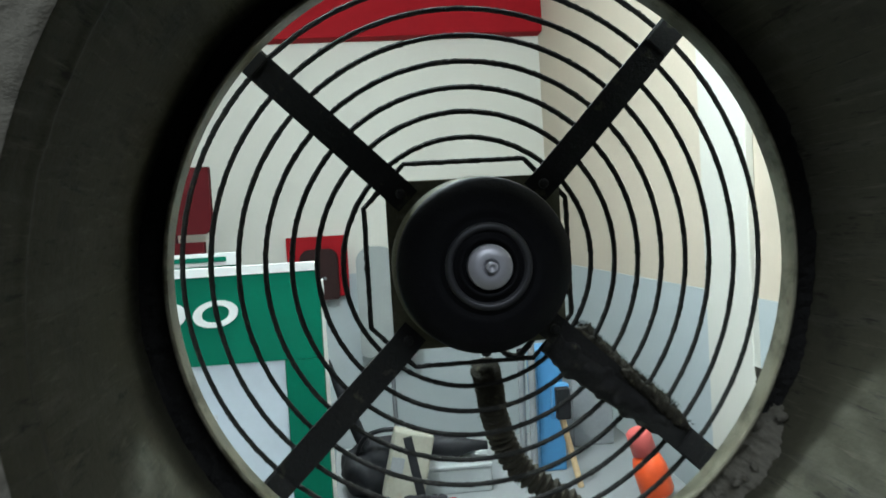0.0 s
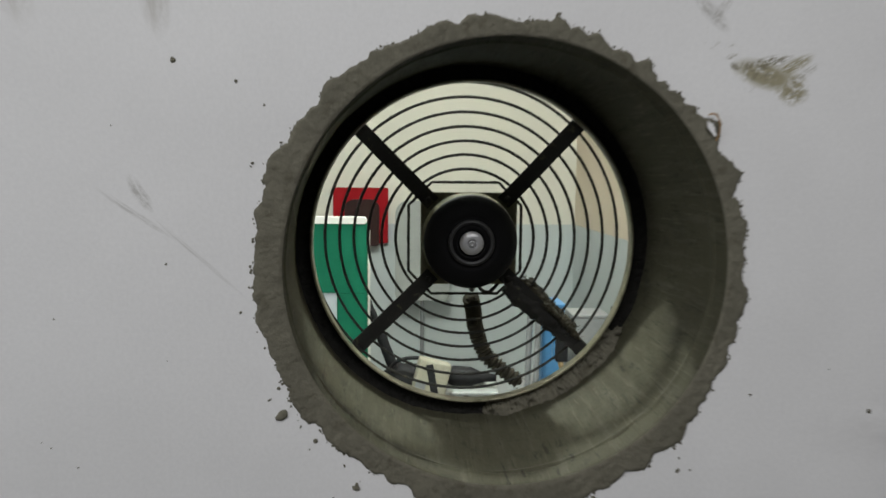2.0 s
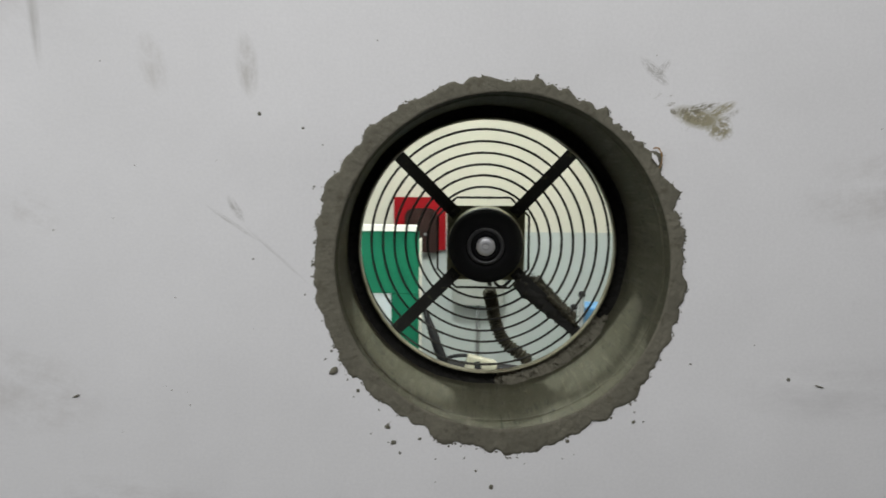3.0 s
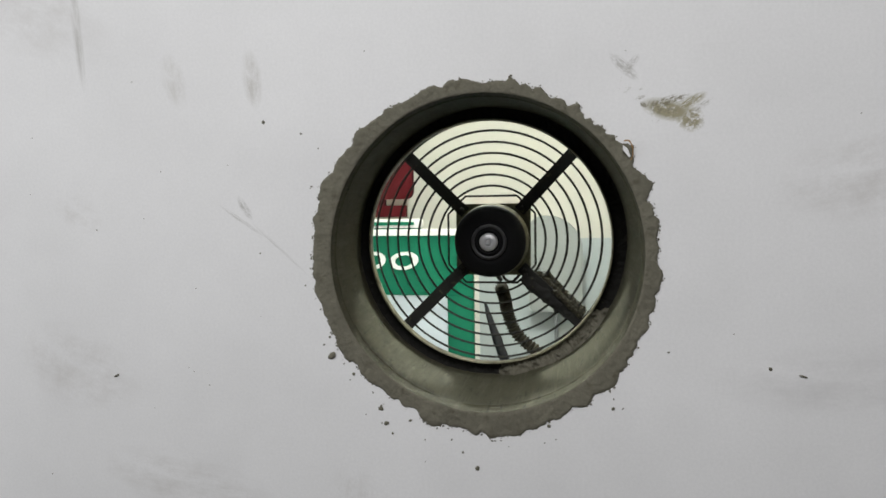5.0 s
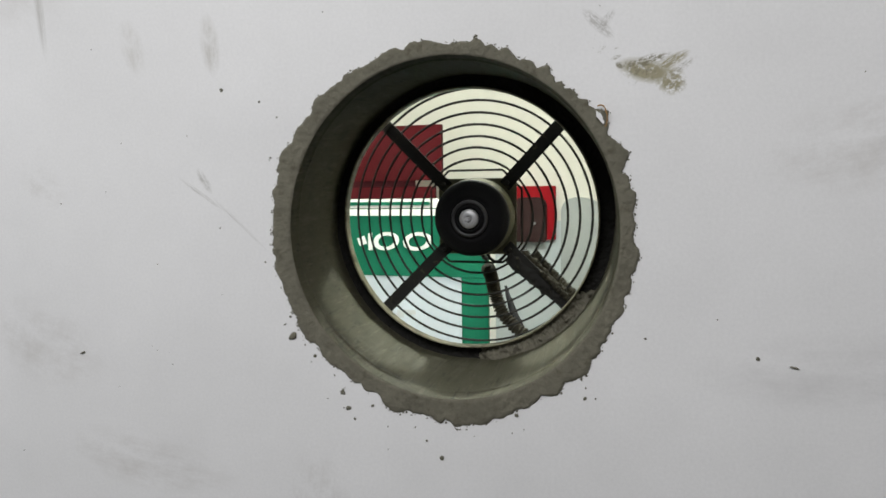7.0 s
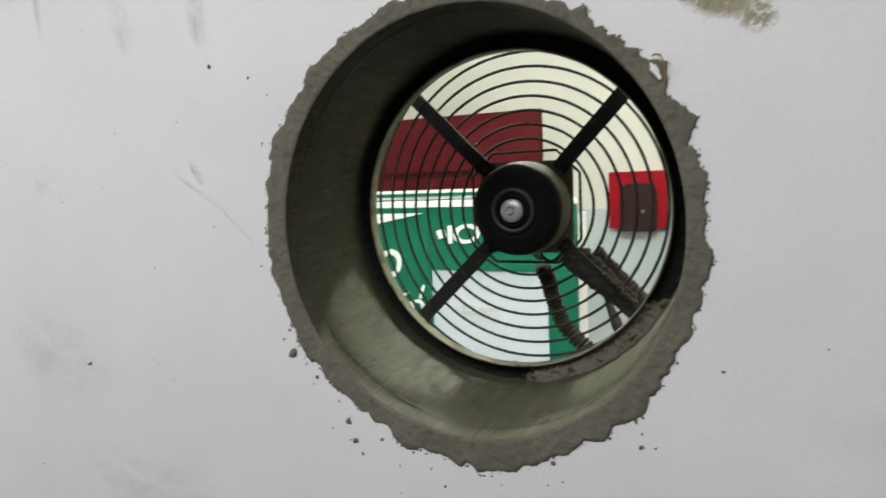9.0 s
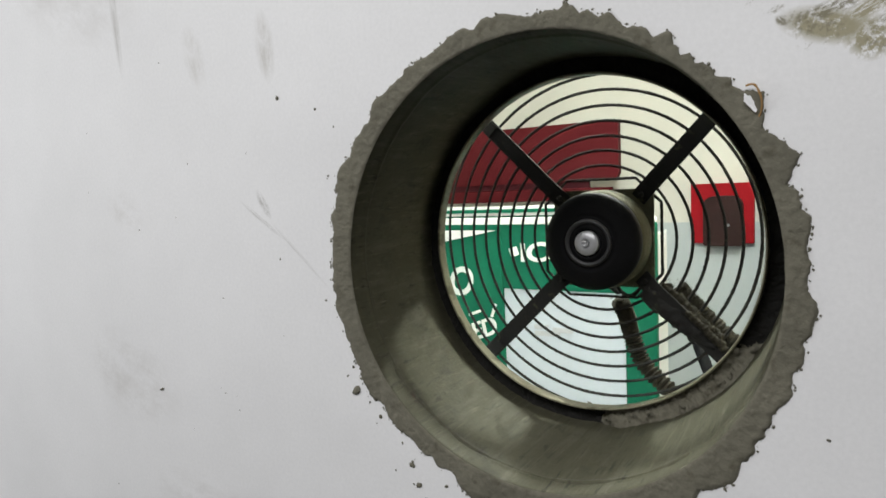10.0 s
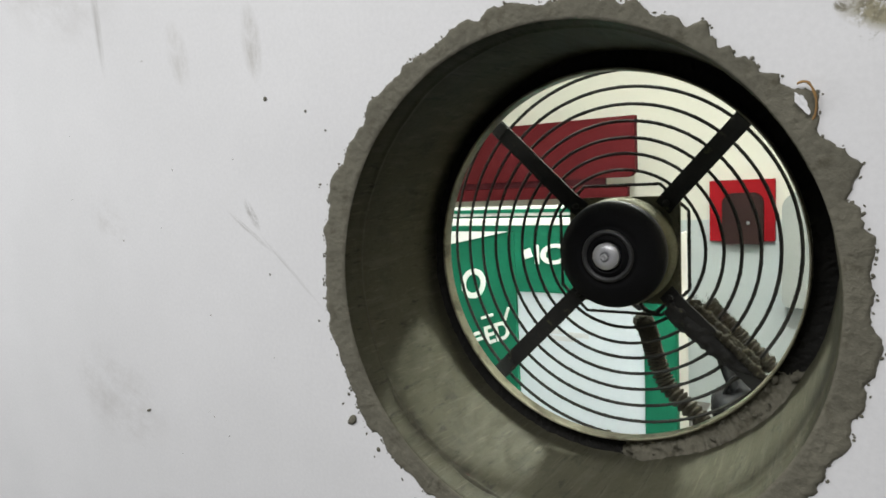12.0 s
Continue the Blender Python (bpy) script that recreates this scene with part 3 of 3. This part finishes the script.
part("inner_ring", lathe([(0.0238, 0.2132), (0.022, 0.2132), (0.0205, 0.2102), (0.0188, 0.2098), (0.0172, 0.2108), (0.0165, 0.2142)], (FX, 0, FZ), n=80), HUB_RUBBER, hub, "", True)
part("steel_cap", lathe([(0.0150, 0.2142), (0.0150, 0.2075), (0.0142, 0.2062), (0.0062, 0.2032), (0.0054, 0.2036), (0.0052, 0.2055), (0.0, 0.2055)], (FX, 0, FZ), n=80), SILVER, hub, "bright turned steel cap", True)
shaft = part("shaft_end", lathe([(0.0038, 0.2055), (0.0038, 0.2002), (0.0032, 0.1996), (0.0015, 0.1996), (0.0012, 0.2010), (0.0, 0.2010)], (FX, 0, FZ), n=32), SILVER, hub, "", True)

# the guard: an eight-sided wire round the motor, and round wires outside it
GUARD_Y = 0.278
GUARD_X, GUARD_Z = -0.004, 1.599


def octagon():
    a, b, cut = 0.0768, 0.0763, 0.0315
    corners = [(-a, -b + cut), (-a, b - cut), (-a + cut, b), (a - cut, b), (a, b - cut), (a, -b + cut), (a - cut, -b), (-a + cut, -b)]
    line = []
    for i, (x, z) in enumerate(corners):
        nx, nz = corners[(i + 1) % 8]
        px, pz = corners[i - 1]
        for t in (-0.06, 0.0, 0.06):
            qx, qz = (px, pz) if t < 0 else (nx, nz)
            line.append((x + (qx - x) * abs(t), z + (qz - z) * abs(t)))
        for k in range(1, 30):
            t = 0.06 + 0.88 * k / 30
            line.append((x + (nx - x) * t, z + (nz - z) * t))
    return [(GUARD_X + x, GUARD_Y, GUARD_Z + z) for x, z in line]


part("guard_wire", tube(octagon(), 0.0019, 6, True, rough=0.0007, grain=520.0), WIRE, fan, "dust-furred eight-sided wire")
for radius in (0.0944, 0.1135, 0.1319, 0.151, 0.1703, 0.19, 0.2101, 0.2306):
    count = int(radius * 6500)
    ring = [(GUARD_X + radius * math.cos(2 * math.pi * i / count), GUARD_Y + 0.001 * noise.noise((math.cos(2 * math.pi * i / count), math.sin(2 * math.pi * i / count), radius * 40)), GUARD_Z + radius * math.sin(2 * math.pi * i / count)) for i in range(count)]
    part("guard_wire", tube(ring, 0.002, 6, True, rough=0.0005, grain=380.0), WIRE, fan)

for angle in (135.0, 46.8, -135.4, -43.8):
    part("guard_stay", turned(tube([(0.062, 0.2835, 0), (0.12, 0.2837, 0), (0.232, 0.2838, 0)], 0.0018, 6), spoke(angle)), WIRE, fan)


def ribbed(points, radius, rib, count, rough):
    """A sleeve with fine turns along it, and rounded ends."""
    line = bezier(points, 110)
    return tube(line, lambda u: (radius + rib * math.sin(u * count * 2 * math.pi)) * min(1.0, 0.35 + u * 18, 0.35 + (1 - u) * 18), 12, rough=rough, grain=260.0)


def fur(points, radius, count, length, seed):
    """Strands of dust that stand off a line."""
    line = bezier(points, 30)
    rng = random.Random(seed)
    bm = bmesh.new()
    for i in range(count):
        p = line[rng.randrange(len(line))]
        j = max(1, min(len(line) - 2, line.index(p)))
        along = (line[j + 1] - line[j - 1]).normalized()
        way = Vector((rng.gauss(0, 1), rng.gauss(0, 0.6), rng.gauss(0, 1)))
        way = (way - along * way.dot(along) * 0.8).normalized()
        a = p + way * radius * 0.8
        b = a + way * length * rng.uniform(0.3, 1.0) + Vector((0, 0, -0.001))
        side = way.cross(Vector((0, 1, 0.2))).normalized() * rng.uniform(0.00018, 0.0004)
        other = way.cross(side).normalized() * side.length
        base = [bm.verts.new(a + side), bm.verts.new(a - side * 0.5 + other), bm.verts.new(a - side * 0.5 - other)]
        tip = bm.verts.new(b)
        for k in range(3):
            bm.faces.new((base[k], base[(k + 1) % 3], tip))
    return bm


CONDUIT = [(0.0075, 0.31, 1.5125), (0.0125, 0.322, 1.493), (0.018, 0.331, 1.46), (0.036, 0.331, 1.4187), (0.084, 0.318, 1.382)]
flex = part("flexible_conduit", ribbed(CONDUIT, 0.0106, 0.0018, 34, 0.0012), DUST, fan, "dust-covered ribbed cable sleeve", True)
part("dust_fur", fur(CONDUIT, 0.011, 900, 0.006, 3), DUST, flex)
SLEEVE = [(0.08458, 0.302, 1.5341), (0.09694, 0.305, 1.5197), (0.1134, 0.305, 1.5022), (0.1546, 0.3, 1.463)]
sleeve = part("cable_sleeve", ribbed(SLEEVE, 0.0112, 0.0007, 30, 0.0026), DUST, fan, "dust-covered cable sleeve behind the strut", True)
part("dust_fur", fur(SLEEVE, 0.0115, 2600, 0.0065, 4), DUST, sleeve)
part("strut_dust", turned(tube([(0.082 + 0.118 * k / 150, 0.2695, -0.0095 + 0.009 * k / 150) for k in range(151)], lambda u: 0.005 + 0.0085 * math.sin(math.pi * min(1.0, 0.14 + u * 0.88)) ** 0.5, 26, rough=0.0048, grain=95.0), spoke(-43.8)), STRUT_METAL, fan, "matted dust on the strut", True)
MAT = [tuple(spoke(-43.8) @ Vector((0.09 + 0.105 * k / 6, 0.275, 0.008))) for k in range(7)]
matted = part("matted_dust", tube(bezier(MAT, 30), lambda u: 0.0075 * min(1.0, 0.3 + 8 * u, 0.3 + 8 * (1 - u)), 20, rough=0.004, grain=130.0), DUST, fan, "matted dust behind the strut", True)
part("dust_fur", fur(MAT, 0.009, 1200, 0.008, 6), DUST, matted)
EDGE = [tuple(spoke(-43.8) @ Vector((0.135 + 0.07 * k / 6, 0.26, 0.0092))) for k in range(7)]
cake = part("dust_cake", tube(bezier(EDGE, 16), lambda u: 0.0042 * min(1.0, 0.4 + 6 * u, 0.4 + 6 * (1 - u)), 10, rough=0.003, grain=240.0), DUST, fan, "pale dust caked along the strut", True)
part("dust_fur", fur(EDGE, 0.004, 500, 0.004, 9), DUST, cake)
part("motor_lead", tube(bezier([(0.012, 0.272, 1.552), (0.006, 0.285, 1.535), (0.009, 0.301, 1.525)], 10), 0.0042, 8, rough=0.0008), MOTOR_BLACK, fan)
part("motor_lead", tube(bezier([(0.014, 0.274, 1.55), (0.018, 0.282, 1.53), (0.03, 0.287, 1.523), (0.042, 0.288, 1.533), (0.05, 0.286, 1.548)], 10), 0.0026, 8, rough=0.0006), MOTOR_BLACK, fan)

# ---- the hall on the camera's side ----
setting("floor_hall", box(-3.0, 2.2, -3.0, 0.0, -0.1, 0.0), FLOOR_DARK, "unseen floor, near-black to limit bounced light")
setting("ceiling_hall", box(-3.0, 2.2, -3.0, 0.0, 3.0, 3.1), CEILING_WHITE, "white plastered ceiling")
setting("wall_south", box(-3.1, 2.3, -3.1, -3.0, 0.0, 3.1), HALL_GREY, "unseen wall, dark grey to limit bounced light")
for name, y0, y1, z0, z1 in (("wall_hall_west", -3.0, -1.95, 0.0, 3.1), ("wall_hall_west_end", -0.75, 0.0, 0.0, 3.1), ("wall_hall_west_sill", -1.95, -0.75, 0.0, 1.15), ("wall_hall_west_head", -1.95, -0.75, 2.55, 3.1)):
    setting(name, box(-3.1, -3.0, y0, y1, z0, z1), CEILING_WHITE, "unseen white wall round an opening for the added side fill")
setting("wall_hall_east", box(2.2, 2.3, -3.0, 0.0, 0.0, 3.1), HALL_GREY, "unseen wall, dark grey to limit bounced light")

# ---- the shop room behind the fan ----
BACK, RIGHT, LEFT, TOP, DADO_Z = 4.45, 1.15, -3.0, 3.2, 1.33
setting("floor_shop", box(LEFT, RIGHT, WALL_T, BACK, -0.1, 0.0), FLOOR_GREY, "grey screed floor")
setting("ceiling_shop", box(LEFT, RIGHT, WALL_T, BACK, TOP, TOP + 0.1), CEILING_WHITE, "white plastered ceiling")
setting("wall_north", box(LEFT, RIGHT, BACK, BACK + 0.15, 0.0, TOP), CREAM, "cream painted shop wall")
setting("wall_north_dado", box(LEFT, RIGHT, BACK - 0.006, BACK, 0.0, DADO_Z), DADO, "pale grey painted lower wall")
setting("wall_shop_east", box(RIGHT, RIGHT + 0.15, WALL_T, BACK, 0.0, TOP), TAN, "pale tan painted shop wall")
setting("wall_shop_east_dado", box(RIGHT - 0.006, RIGHT, WALL_T, BACK - 0.006, 0.0, DADO_Z), DADO, "pale grey painted lower wall")
setting("wall_shop_west", box(LEFT - 0.15, LEFT, WALL_T, BACK, 0.0, TOP), CREAM, "cream painted shop wall")
setting("red_beam", box(-0.9, RIGHT, BACK - 0.12, BACK, 2.93, TOP, 0.004, 1), RED, "red painted beam under the ceiling")
setting("door_casing", box(RIGHT - 0.03, RIGHT, 1.82, 2.12, 0.0, 2.35, 0.004, 1), CREAM, "cream door casing")

bulb = thing("ceiling_bulb", (-0.16, 1.3, 3.15), "white lamp holder hanging from the ceiling", "lamp")
part("holder", lathe([(0.0, 0.03), (0.03, 0.03), (0.032, 0.0), (0.022, -0.03), (0.016, -0.04)], (-0.16, 1.3, 3.16), "z", 24), WHITE, bulb)
part("rose", tube([(-0.16, 1.3, 3.185), (-0.16, 1.3, 3.2)], 0.02, 12), WHITE, bulb)

# green and white stall board with letters
stall = thing("stall_board", (-0.5, 1.5, 0.0), "green and white stall board with white letters", "stall")
Y0, Y1 = 1.455, 1.485
part("head_band", rounded_plate(-0.755, -0.241, 1.313, 1.538, Y0, Y1, (0, 0, 0.014, 0)), GREEN, stall, "green band with white letters")
part("top_trim", rounded_plate(-1.22, -0.243, 1.532, 1.553, Y0 - 0.004, Y1 + 0.004, (0, 0.006, 0.012, 0)), WHITE, stall, "white top edge")
part("right_post", box(-0.336, -0.241, Y0, Y1, 0.02, 1.312, 0.002, 1), GREEN, stall)
part("post_edge", box(-0.245, -0.2415, Y1 + 0.001, Y1 + 0.12, 0.02, 1.5, 0.001, 1), WHITE, stall, "white side return")
part("white_panel", box(-0.7545, -0.337, Y0 + 0.008, Y1 - 0.004, 0.02, 1.312), PALE, stall, "pale white poster panel")
part("side_panel", rounded_plate(-1.25, -0.756, 0.02, 1.51, Y0 - 0.006, Y1, (0, 0, 0, 0)), GREEN, stall, "green side panel with white letters")
wedge = bmesh.new()
front = [wedge.verts.new((x, Y0 - 0.011, z)) for x, z in ((-1.25, 1.42), (-0.77, 1.512), (-1.25, 1.512))]
face = wedge.faces.new(front)
grown = bmesh.ops.extrude_face_region(wedge, geom=[face])
bmesh.ops.translate(wedge, vec=(0, 0.0045, 0), verts=[v for v in grown["geom"] if isinstance(v, bmesh.types.BMVert)])
part("white_wedge", wedge, WHITE, stall, "white slanted flash")
for x, z, h, text, turn, stretch in ((-0.502, 1.436, 0.062, "O", 0, 1.55), (-0.62, 1.436, 0.062, "O", 0, 1.4), (-0.92, 1.328, 0.098, "O", -6, 0.85), (-0.832, 1.165, 0.058, "ED", 20, 1.0)):
    part("letter", writing(text, h, (x, (Y0 if x > -0.7 else Y0 - 0.006) - 0.0015, z), turn, stretch, shear=0.15), WHITE, stall)
for x, z, w, h, turn in ((-0.675, 1.437, 0.016, 0.062, 0), (-0.705, 1.44, 0.03, 0.03, 20), (-0.865, 1.222, 0.05, 0.01, 20), (-0.79, 1.235, 0.01, 0.05, -20), (-0.9, 1.14, 0.035, 0.012, 20), (-0.905, 1.16, 0.03, 0.012, 20)):
    part("letter_stroke", turned(box(-w / 2, w / 2, -0.002, 0.002, -h / 2, h / 2, 0.001, 1), Matrix.Translation((x, (Y0 if x > -0.7 else Y0 - 0.006) - 0.0015, z)) @ pose(0, 0, 0, 0, -turn, 0)), WHITE, stall)
for x, z, w in ((-0.62, 1.187, 0.05), (-0.545, 1.18, 0.07), (-0.6, 1.165, 0.09)):
    part("print_line", box(x - w / 2, x + w / 2, Y0 + 0.0055, Y0 + 0.0085, z - 0.008, z + 0.008), FADED, stall)
rear = thing("stall_rear_board", (-0.8, 1.66, 0.0), "green rear stall board with a white top edge", "stall")
part("board", rounded_plate(-1.5, -0.474, 0.02, 1.55, 1.64, 1.66, (0, 0, 0.01, 0)), GREEN, rear)
part("top_trim", rounded_plate(-1.5, -0.47, 1.551, 1.585, 1.635, 1.665, (0, 0.012, 0.012, 0)), WHITE, rear, "white top edge")
part("green_line", box(-1.5, -0.5, 1.6325, 1.6345, 1.562, 1.575), GREEN, rear)

settle(stall, 0.016, 0.0, 0.004)
settle(rear, 0.016, 0.0, 0.004)

# red sign and red box
sign = thing("red_sign", (-1.8, 3.9, 0.0), "dark red sign board on posts behind the stall", "sign")
part("board", rounded_plate(-2.9, -1.09, 1.63, 2.03, 3.86, 3.92, (0.0, 0.06, 0.0, 0.0)), RED_DARK, sign)
part("lower_strip", box(-2.9, -1.14, 3.85, 3.9, 1.50, 1.585, 0.003, 1), RED_DARK, sign)
part("shadow_gap", box(-2.9, -1.3, 3.88, 3.9, 1.585, 1.63), RED_SHADE, sign, "strip in darker red, painted as the shaded gap")
for x in (-2.6, -1.6):
    part("post", box(x - 0.03, x + 0.03, 3.93, 3.98, -0.03, 1.9), GREY, sign)
settle(sign, 0.04, 0.0, 0.03)

rbox = thing("red_wall_box", (-0.54, 4.4, 1.15), "red wall panel with a dark brown arched holder", "wall box")
part("panel", rounded_plate(-0.745, -0.335, 1.16, 1.577, 4.39, 4.443, (0.006,) * 4), RED, rbox)
arch = part("holder", rounded_plate(-0.655, -0.4, 1.145, 1.49, 4.33, 4.389, (0.02, 0.02, 0.07, 0.07)), BROWN, rbox, "dark brown arched holder")
part("lid", rounded_plate(-0.64, -0.415, 1.3, 1.475, 4.322, 4.329, (0.01, 0.01, 0.06, 0.06)), BROWN, arch)
part("lock", lathe([(0.0, 0.0), (0.011, 0.001), (0.012, 0.01)], (-0.49, 4.312, 1.29), n=16), GREY, arch)

settle(rbox, 0.05, 0.0, 0.026)

# ---- the crowded table under the fan ----
table = thing("laminate_bench", (0.25, 2.1, 0.0), "pale grey laminate bench crowded with small things", "bench")
TZ = 0.84
part("benchtop", box(-0.29, 0.88, 1.74, 2.5, 0.708, 0.738, 0.004, 2), LAMINATE, table)
for x in (-0.25, 0.84):
    for y in (1.78, 2.46):
        part("leg", box(x - 0.02, x + 0.02, y - 0.02, y + 0.02, 0.0, 0.7075), GREY, table)

def carton(name, x0, x1, y0, y1, h, mat, label, base=TZ):
    ob = thing(name, ((x0 + x1) / 2, (y0 + y1) / 2, base), label, "box")
    part("body", box(x0, x1, y0, y1, base, base + h, 0.004, 2), mat, ob)
    part("lid", box(x0 - 0.003, x1 + 0.003, y0 - 0.003, y1 + 0.003, base + h, base + h + 0.012, 0.003, 1), mat, ob)
    return ob


carton("pale_box", -0.02, 0.19, 1.66, 1.8, 0.07, OFFWHITE, "low pale plastic box on the bench")
carton("red_carton", 0.0, 0.07, 1.49, 1.55, 0.025, RED, "small red carton on the bench")

bag = thing("black_bag", (-0.14, 1.72, TZ), "slumped black bag on the bench", "bag")
bm = bmesh.new()
bmesh.ops.create_icosphere(bm, subdivisions=4, radius=1.0)
for v in bm.verts:
    v.co *= 1 + 0.22 * noise.noise(v.co * 1.7) + 0.07 * noise.noise(v.co * 5)
    v.co.z = max(v.co.z, -0.72)
low = min(v.co.z for v in bm.verts)
turned(bm, Matrix.Translation((-0.14, 1.74, TZ - low * 0.095)) @ Matrix.Diagonal((0.1, 0.09, 0.095, 1)))
part("sack", bm, BLACK, bag, "", True)
part("handle", tube(bezier([(-0.2, 1.7, TZ + 0.12), (-0.16, 1.67, TZ + 0.19), (-0.07, 1.66, TZ + 0.2), (-0.04, 1.69, TZ + 0.13)], 10), 0.007, 8), BLACK, bag)

tilted = thing("tilted_carton", (-0.07, 1.6, TZ), "worn beige carton leaning, with a dark strap", "box")
slant = Matrix.Translation((-0.075, 1.6, TZ + 0.022)) @ pose(0, 0, 0, -8, 14, 0)
part("body", turned(box(-0.055, 0.055, -0.045, 0.045, 0.0, 0.19, 0.006, 2), slant), BEIGE, tilted)
part("strap", turned(turned(box(-0.012, 0.012, -0.0475, -0.0455, -0.085, 0.085, 0.0008, 1), Matrix.Translation((0.015, 0, 0.1)) @ pose(0, 0, 0, 0, -24, 0)), slant), BLACK, tilted, "dark strap")
part("label", turned(box(-0.05, -0.015, -0.047, -0.0455, 0.08, 0.12, 0.0008, 1), slant), GREY, tilted, "grey label")

drill = thing("black_blower", (0.09, 1.72, TZ + 0.082), "black tapered hand blower lying on a box", "blower")
part("barrel", turned(lathe([(0.0, -0.1), (0.012, -0.1), (0.018, -0.05), (0.034, -0.01), (0.036, 0.05), (0.026, 0.08), (0.0, 0.086)], (0, 0, 0), "y", 28), Matrix.Translation((0.09, 1.72, TZ + 0.12)) @ pose(0, 0, 0, 0, 0, 80)), BLACK, drill, "", True)
part("grip", tube([(0.12, 1.725, TZ + 0.105), (0.15, 1.77, TZ + 0.096)], 0.013, 10), BLACK, drill)

rag = thing("dark_rag", (-0.01, 1.56, TZ), "crumpled dark cloth on the bench", "cloth")
bm = bmesh.new()
bmesh.ops.create_grid(bm, x_segments=44, y_segments=44, size=1.0)
for v in bm.verts:
    x, y = v.co.x, v.co.y
    edge = max(0.0, 1.0 - (x * x + y * y) * (0.75 + 0.5 * noise.noise((x * 2, y * 2, 4))))
    fold = 0.5 + 0.5 * math.sin(6 * x + 4 * y + 3 * noise.noise((x * 1.5, y * 1.5, 1)))
    v.co.z = 0.0015 + 0.05 * min(1.0, edge * 1.6) * (0.35 + 0.65 * fold) + 0.008 * edge * noise.noise((x * 5, y * 5, 2))
    v.co.x, v.co.y = x * 0.085 + 0.02 * noise.noise((x * 2, y * 2, 7)), y * 0.06 + 0.015 * noise.noise((x * 2, y * 2, 9))
bmesh.ops.solidify(bm, geom=bm.faces[:], thickness=0.0015)
part("cloth", turned(bm, Matrix.Translation((-0.01, 1.53, TZ)) @ pose(0, 0, 0, 0, 0, 25)), BLACK, rag, "", True)

carton("blue_crate", 0.36, 0.44, 1.76, 1.9, 0.36, BLUE, "tall blue plastic box on the bench")
carton("grey_box", 0.52, 0.66, 1.95, 2.1, 0.28, GREY, "grey plastic box on the bench")

bottle = thing("orange_bottle", (0.625, 1.51, TZ), "leaning orange plastic bottle with a faded red cap", "bottle")
lean = Matrix.Translation((0.625, 1.51, TZ)) @ pose(0, 0, 0, 0, -16, 0)
part("body", turned(lathe([(0.0, 0.012), (0.042, 0.012), (0.046, 0.02), (0.046, 0.085), (0.038, 0.115), (0.024, 0.128)], (0, 0, 0), "z", 32), lean), ORANGE, bottle, "", True)
part("cap", turned(lathe([(0.024, 0.1282), (0.033, 0.13), (0.033, 0.19), (0.025, 0.197), (0.0, 0.198)], (0, 0, 0), "z", 32), lean), PINK, bottle, "faded red cap", True)

brush = thing("wooden_brush", (0.45, 1.62, TZ), "upright brush with a bare wooden handle and blue head", "brush")
part("handle", tube([(0.44, 1.62, TZ + 0.002), (0.40, 1.64, TZ + 0.2)], 0.009, 10), WOOD, brush)
part("head", box(0.372, 0.422, 1.625, 1.66, TZ + 0.2, TZ + 0.3, 0.005, 2), BLUE, brush, "blue plastic head")
part("bristles", box(0.377, 0.417, 1.6, 1.624, TZ + 0.205, TZ + 0.295, 0.003, 1), BLACK, brush)

for x, y, h in ((0.33, 1.72, 0.42), (0.31, 1.78, 0.36)):
    rod = thing("dark_rod", (x, y, TZ), "dark upright rod standing on the bench", "rod", "rods on the bench")
    part("shaft", tube([(x, y, TZ), (x + 0.012, y + 0.02, TZ + h)], 0.011, 10), GREY, rod)
    part("tip", lathe([(0.0, 0.02), (0.012, 0.016), (0.014, 0.0), (0.0, -0.002)], (x + 0.012, y + 0.02, TZ + h), "z", 16), BLACK, rod)

# the small things stand behind the fan, on the bench
BENCH = Matrix.Translation((0.03, 0.0, 0.018)) @ Matrix.Translation((-0.062, -0.204, 1.638)) @ Matrix.Scale(1.15, 4) @ Matrix.Translation((0.062, 0.204, -1.638))
moved = set()
for ob in [o for o in scene.objects if o.type == "EMPTY" and o.name.split(".")[0] in ("pale_box", "red_carton", "black_bag", "tilted_carton", "black_blower", "dark_rag", "blue_crate", "grey_box", "orange_bottle", "wooden_brush", "dark_rod")]:
    ob.location = BENCH @ ob.location
    for child in ob.children_recursive:
        if child.data.name not in moved:
            moved.add(child.data.name)
            child.data.transform(BENCH)
        if child.parent == ob:
            child.location = -ob.location

stand = thing("covered_stand", (-0.06, 4.25, 0.0), "grey cloth cover over a standing fan by the wall", "covered stand")
part("cover", rounded_plate(-0.26, 0.14, 0.78, 1.515, 4.2, 4.3, (0.05, 0.05, 0.27, 0.1), 12), COVER, stand)
part("pole", tube([(-0.06, 4.25, 0.02), (-0.06, 4.25, 0.8)], 0.015, 12), GREY, stand)
part("foot", lathe([(0.0, 0.0), (0.19, 0.0), (0.19, 0.012), (0.05, 0.03), (0.0, 0.032)], (-0.06, 4.25, 0.0), "z", 40), GREY, stand)

slim = thing("dark_slim_bag", (-0.12, 2.0, 0.738), "dark slim bag standing slanted on the bench", "bag")
part("sleeve", tube(bezier([(-0.105, 2.0, 0.75), (-0.14, 2.0, 0.86), (-0.2, 2.0, 1.02), (-0.24, 2.01, 1.13), (-0.262, 2.02, 1.2)], 14), lambda u: 0.021 * min(1.0, 0.5 + 6 * u, 0.25 + 1.6 * (1 - u)), 14, rough=0.003, grain=40.0), BLACK, slim, "", True)

settle(stand, 0.035, 0.0, 0.0)
